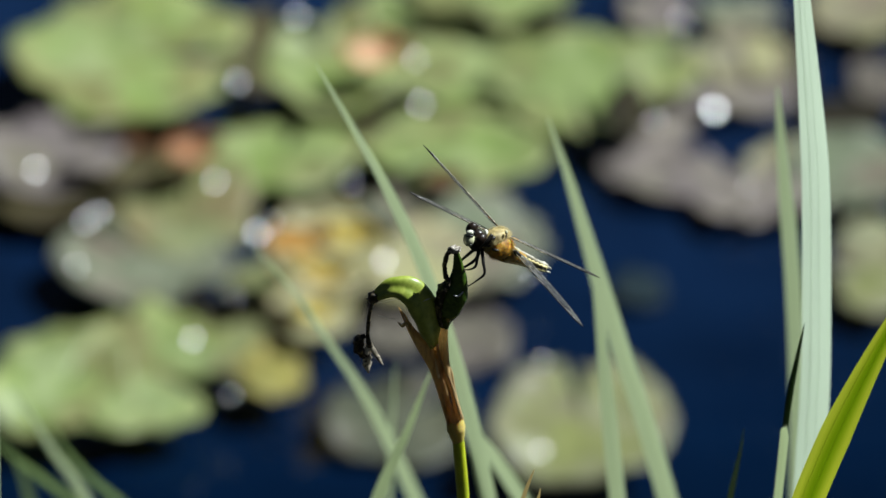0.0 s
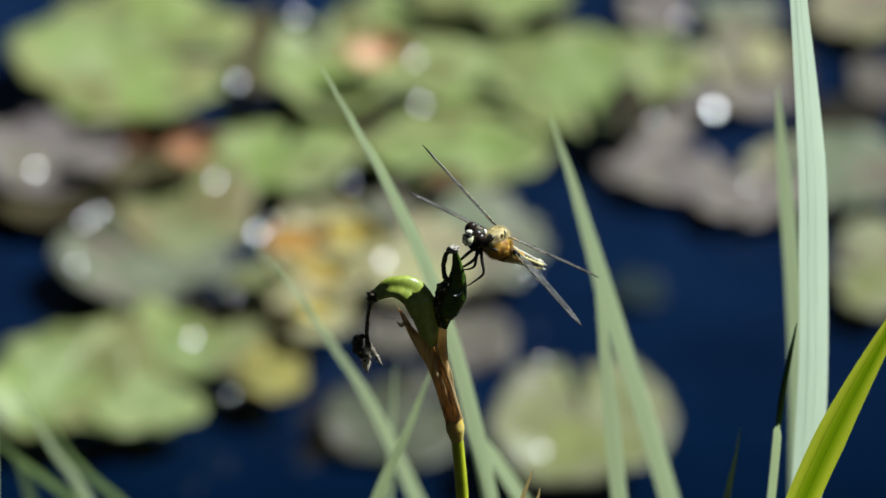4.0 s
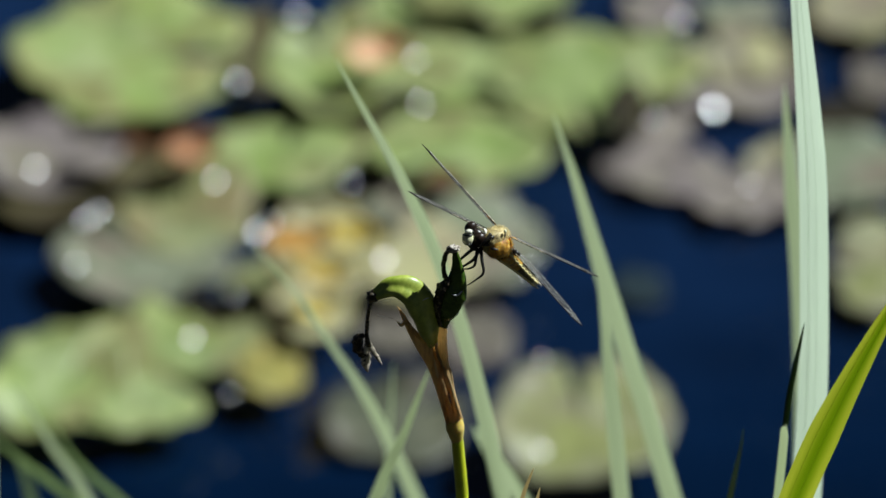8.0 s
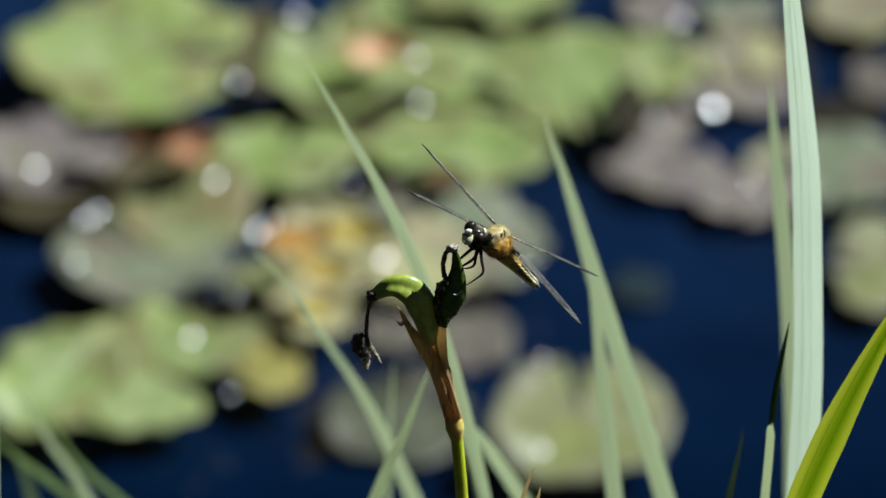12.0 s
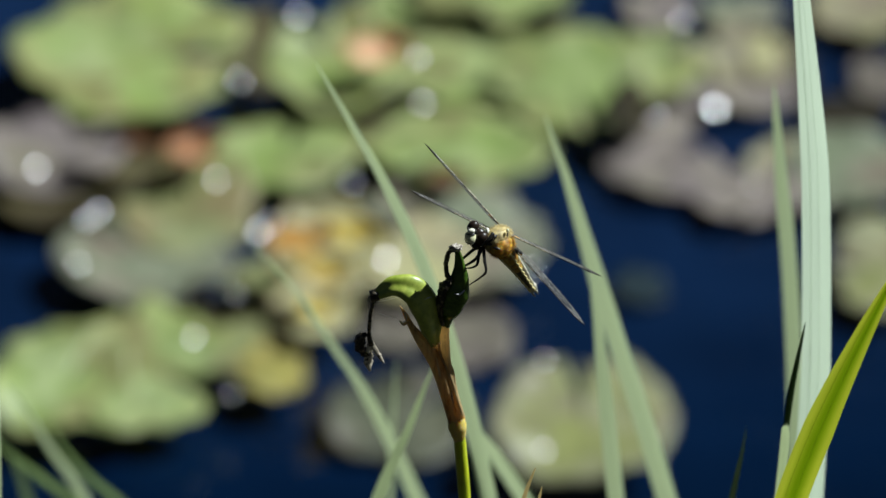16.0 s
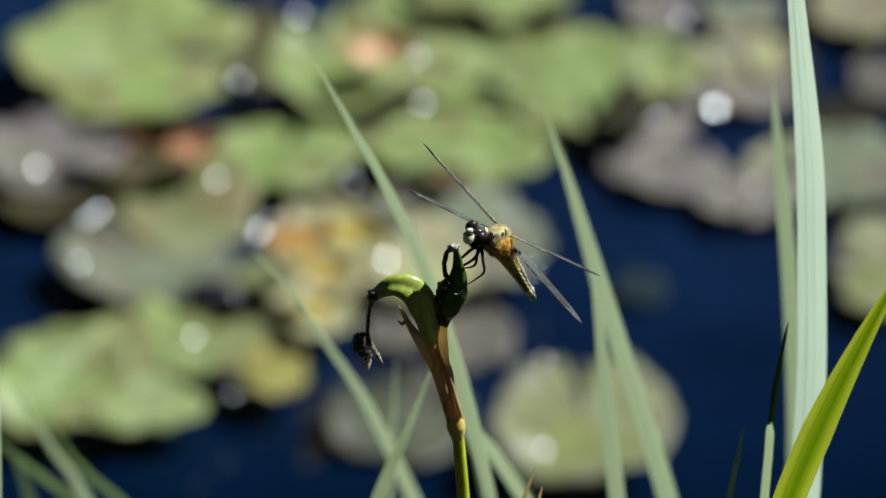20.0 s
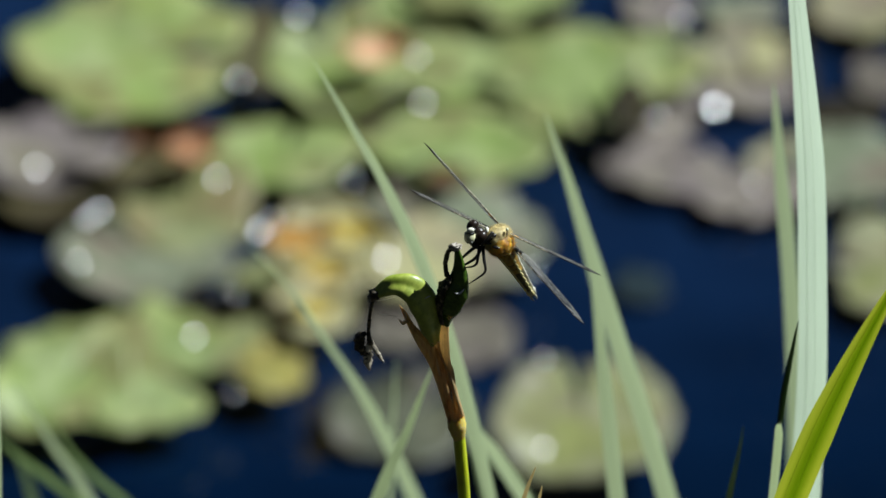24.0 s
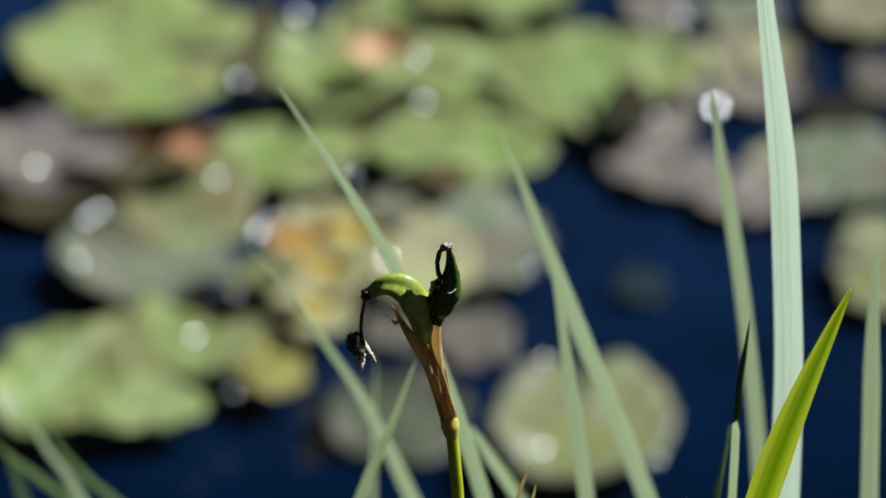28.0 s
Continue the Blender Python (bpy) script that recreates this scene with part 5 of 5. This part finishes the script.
    wheel = (Matrix((left, ahead, ahead.cross(left))).transposed() @ BODY.inverted()).to_quaternion()
    still = Matrix.Identity(3).to_quaternion()
    flight = []
    for t, x, y, z, share in ((27.4, -0.3, 1.0, 0, 0.05), (27.4334, -2.5, 9, 1, 0.35), (27.4667, -5.5, 20, 1, 0.7), (27.5, -8.0, 29, 2, 1.0), (27.5334, -11, 39, 0, 1.05), (27.5667, -20, 72, -10, 1.1), (27.6, -36, 126, -30, 1.1), (27.7, -90, 270, -120, 1.1), (28.0, -330, 640, -400, 1.1)):
        turn = still.slerp(wheel, min(1.0, share)).to_matrix().to_4x4()
        flight.append((t, FLY_REST @ Matrix.Translation(m3(x, y, z)) @ turn))
    walk(fly, perched + flight)
    ways = ((0, (15.2, -5.9, -24.6)), (2, (14.8, -4.8, -25.1)), (3, (14.3, -4.7, -25.4)), (5.5, (13.9, -6.6, -25.1)), (6, (13.7, -7.5, -25.1)), (7, (12.6, -9.2, -25.0)), (8, (12.2, -11.5, -24.3)), (12, (11.8, -12.0, -24.4)),
            (14.5, (10.7, -13.8, -23.8)), (16, (10.4, -14.2, -23.7)), (17, (10.1, -15.1, -23.5)), (24, (10.2, -16.0, -22.6)), (26, (10.3, -15.2, -23.1)), (27.3, (10.2, -14.0, -23.9)), (27.43, wheel.slerp(still, 0.6).inverted() @ Vector((13.0, -13.0, -16.0))), (27.5, wheel.inverted() @ Vector((19.0, -17.0, -8.0))), (28, wheel.inverted() @ Vector((19.0, -15.0, -8.0))))
    walk(abdomen, [(t, swung(ABDOMEN_BASE, way)) for t, way in ways])
    for n, (ob, rest) in enumerate(wings):
        rows = [(0, rest), (27.33, rest)]
        sign = -1 if n < 2 else 1
        for i in range(1, 21):
            t = 27.33 + i / 30
            beat = sign * (26 * math.cos((i - 5) * 2.2) - 40)
            hinge = Matrix.Translation(rest.translation)
            rows.append((t, hinge @ Matrix.Rotation(radians(beat), 4, AHEAD) @ hinge.inverted() @ rest))
        walk(ob, rows)


motions()
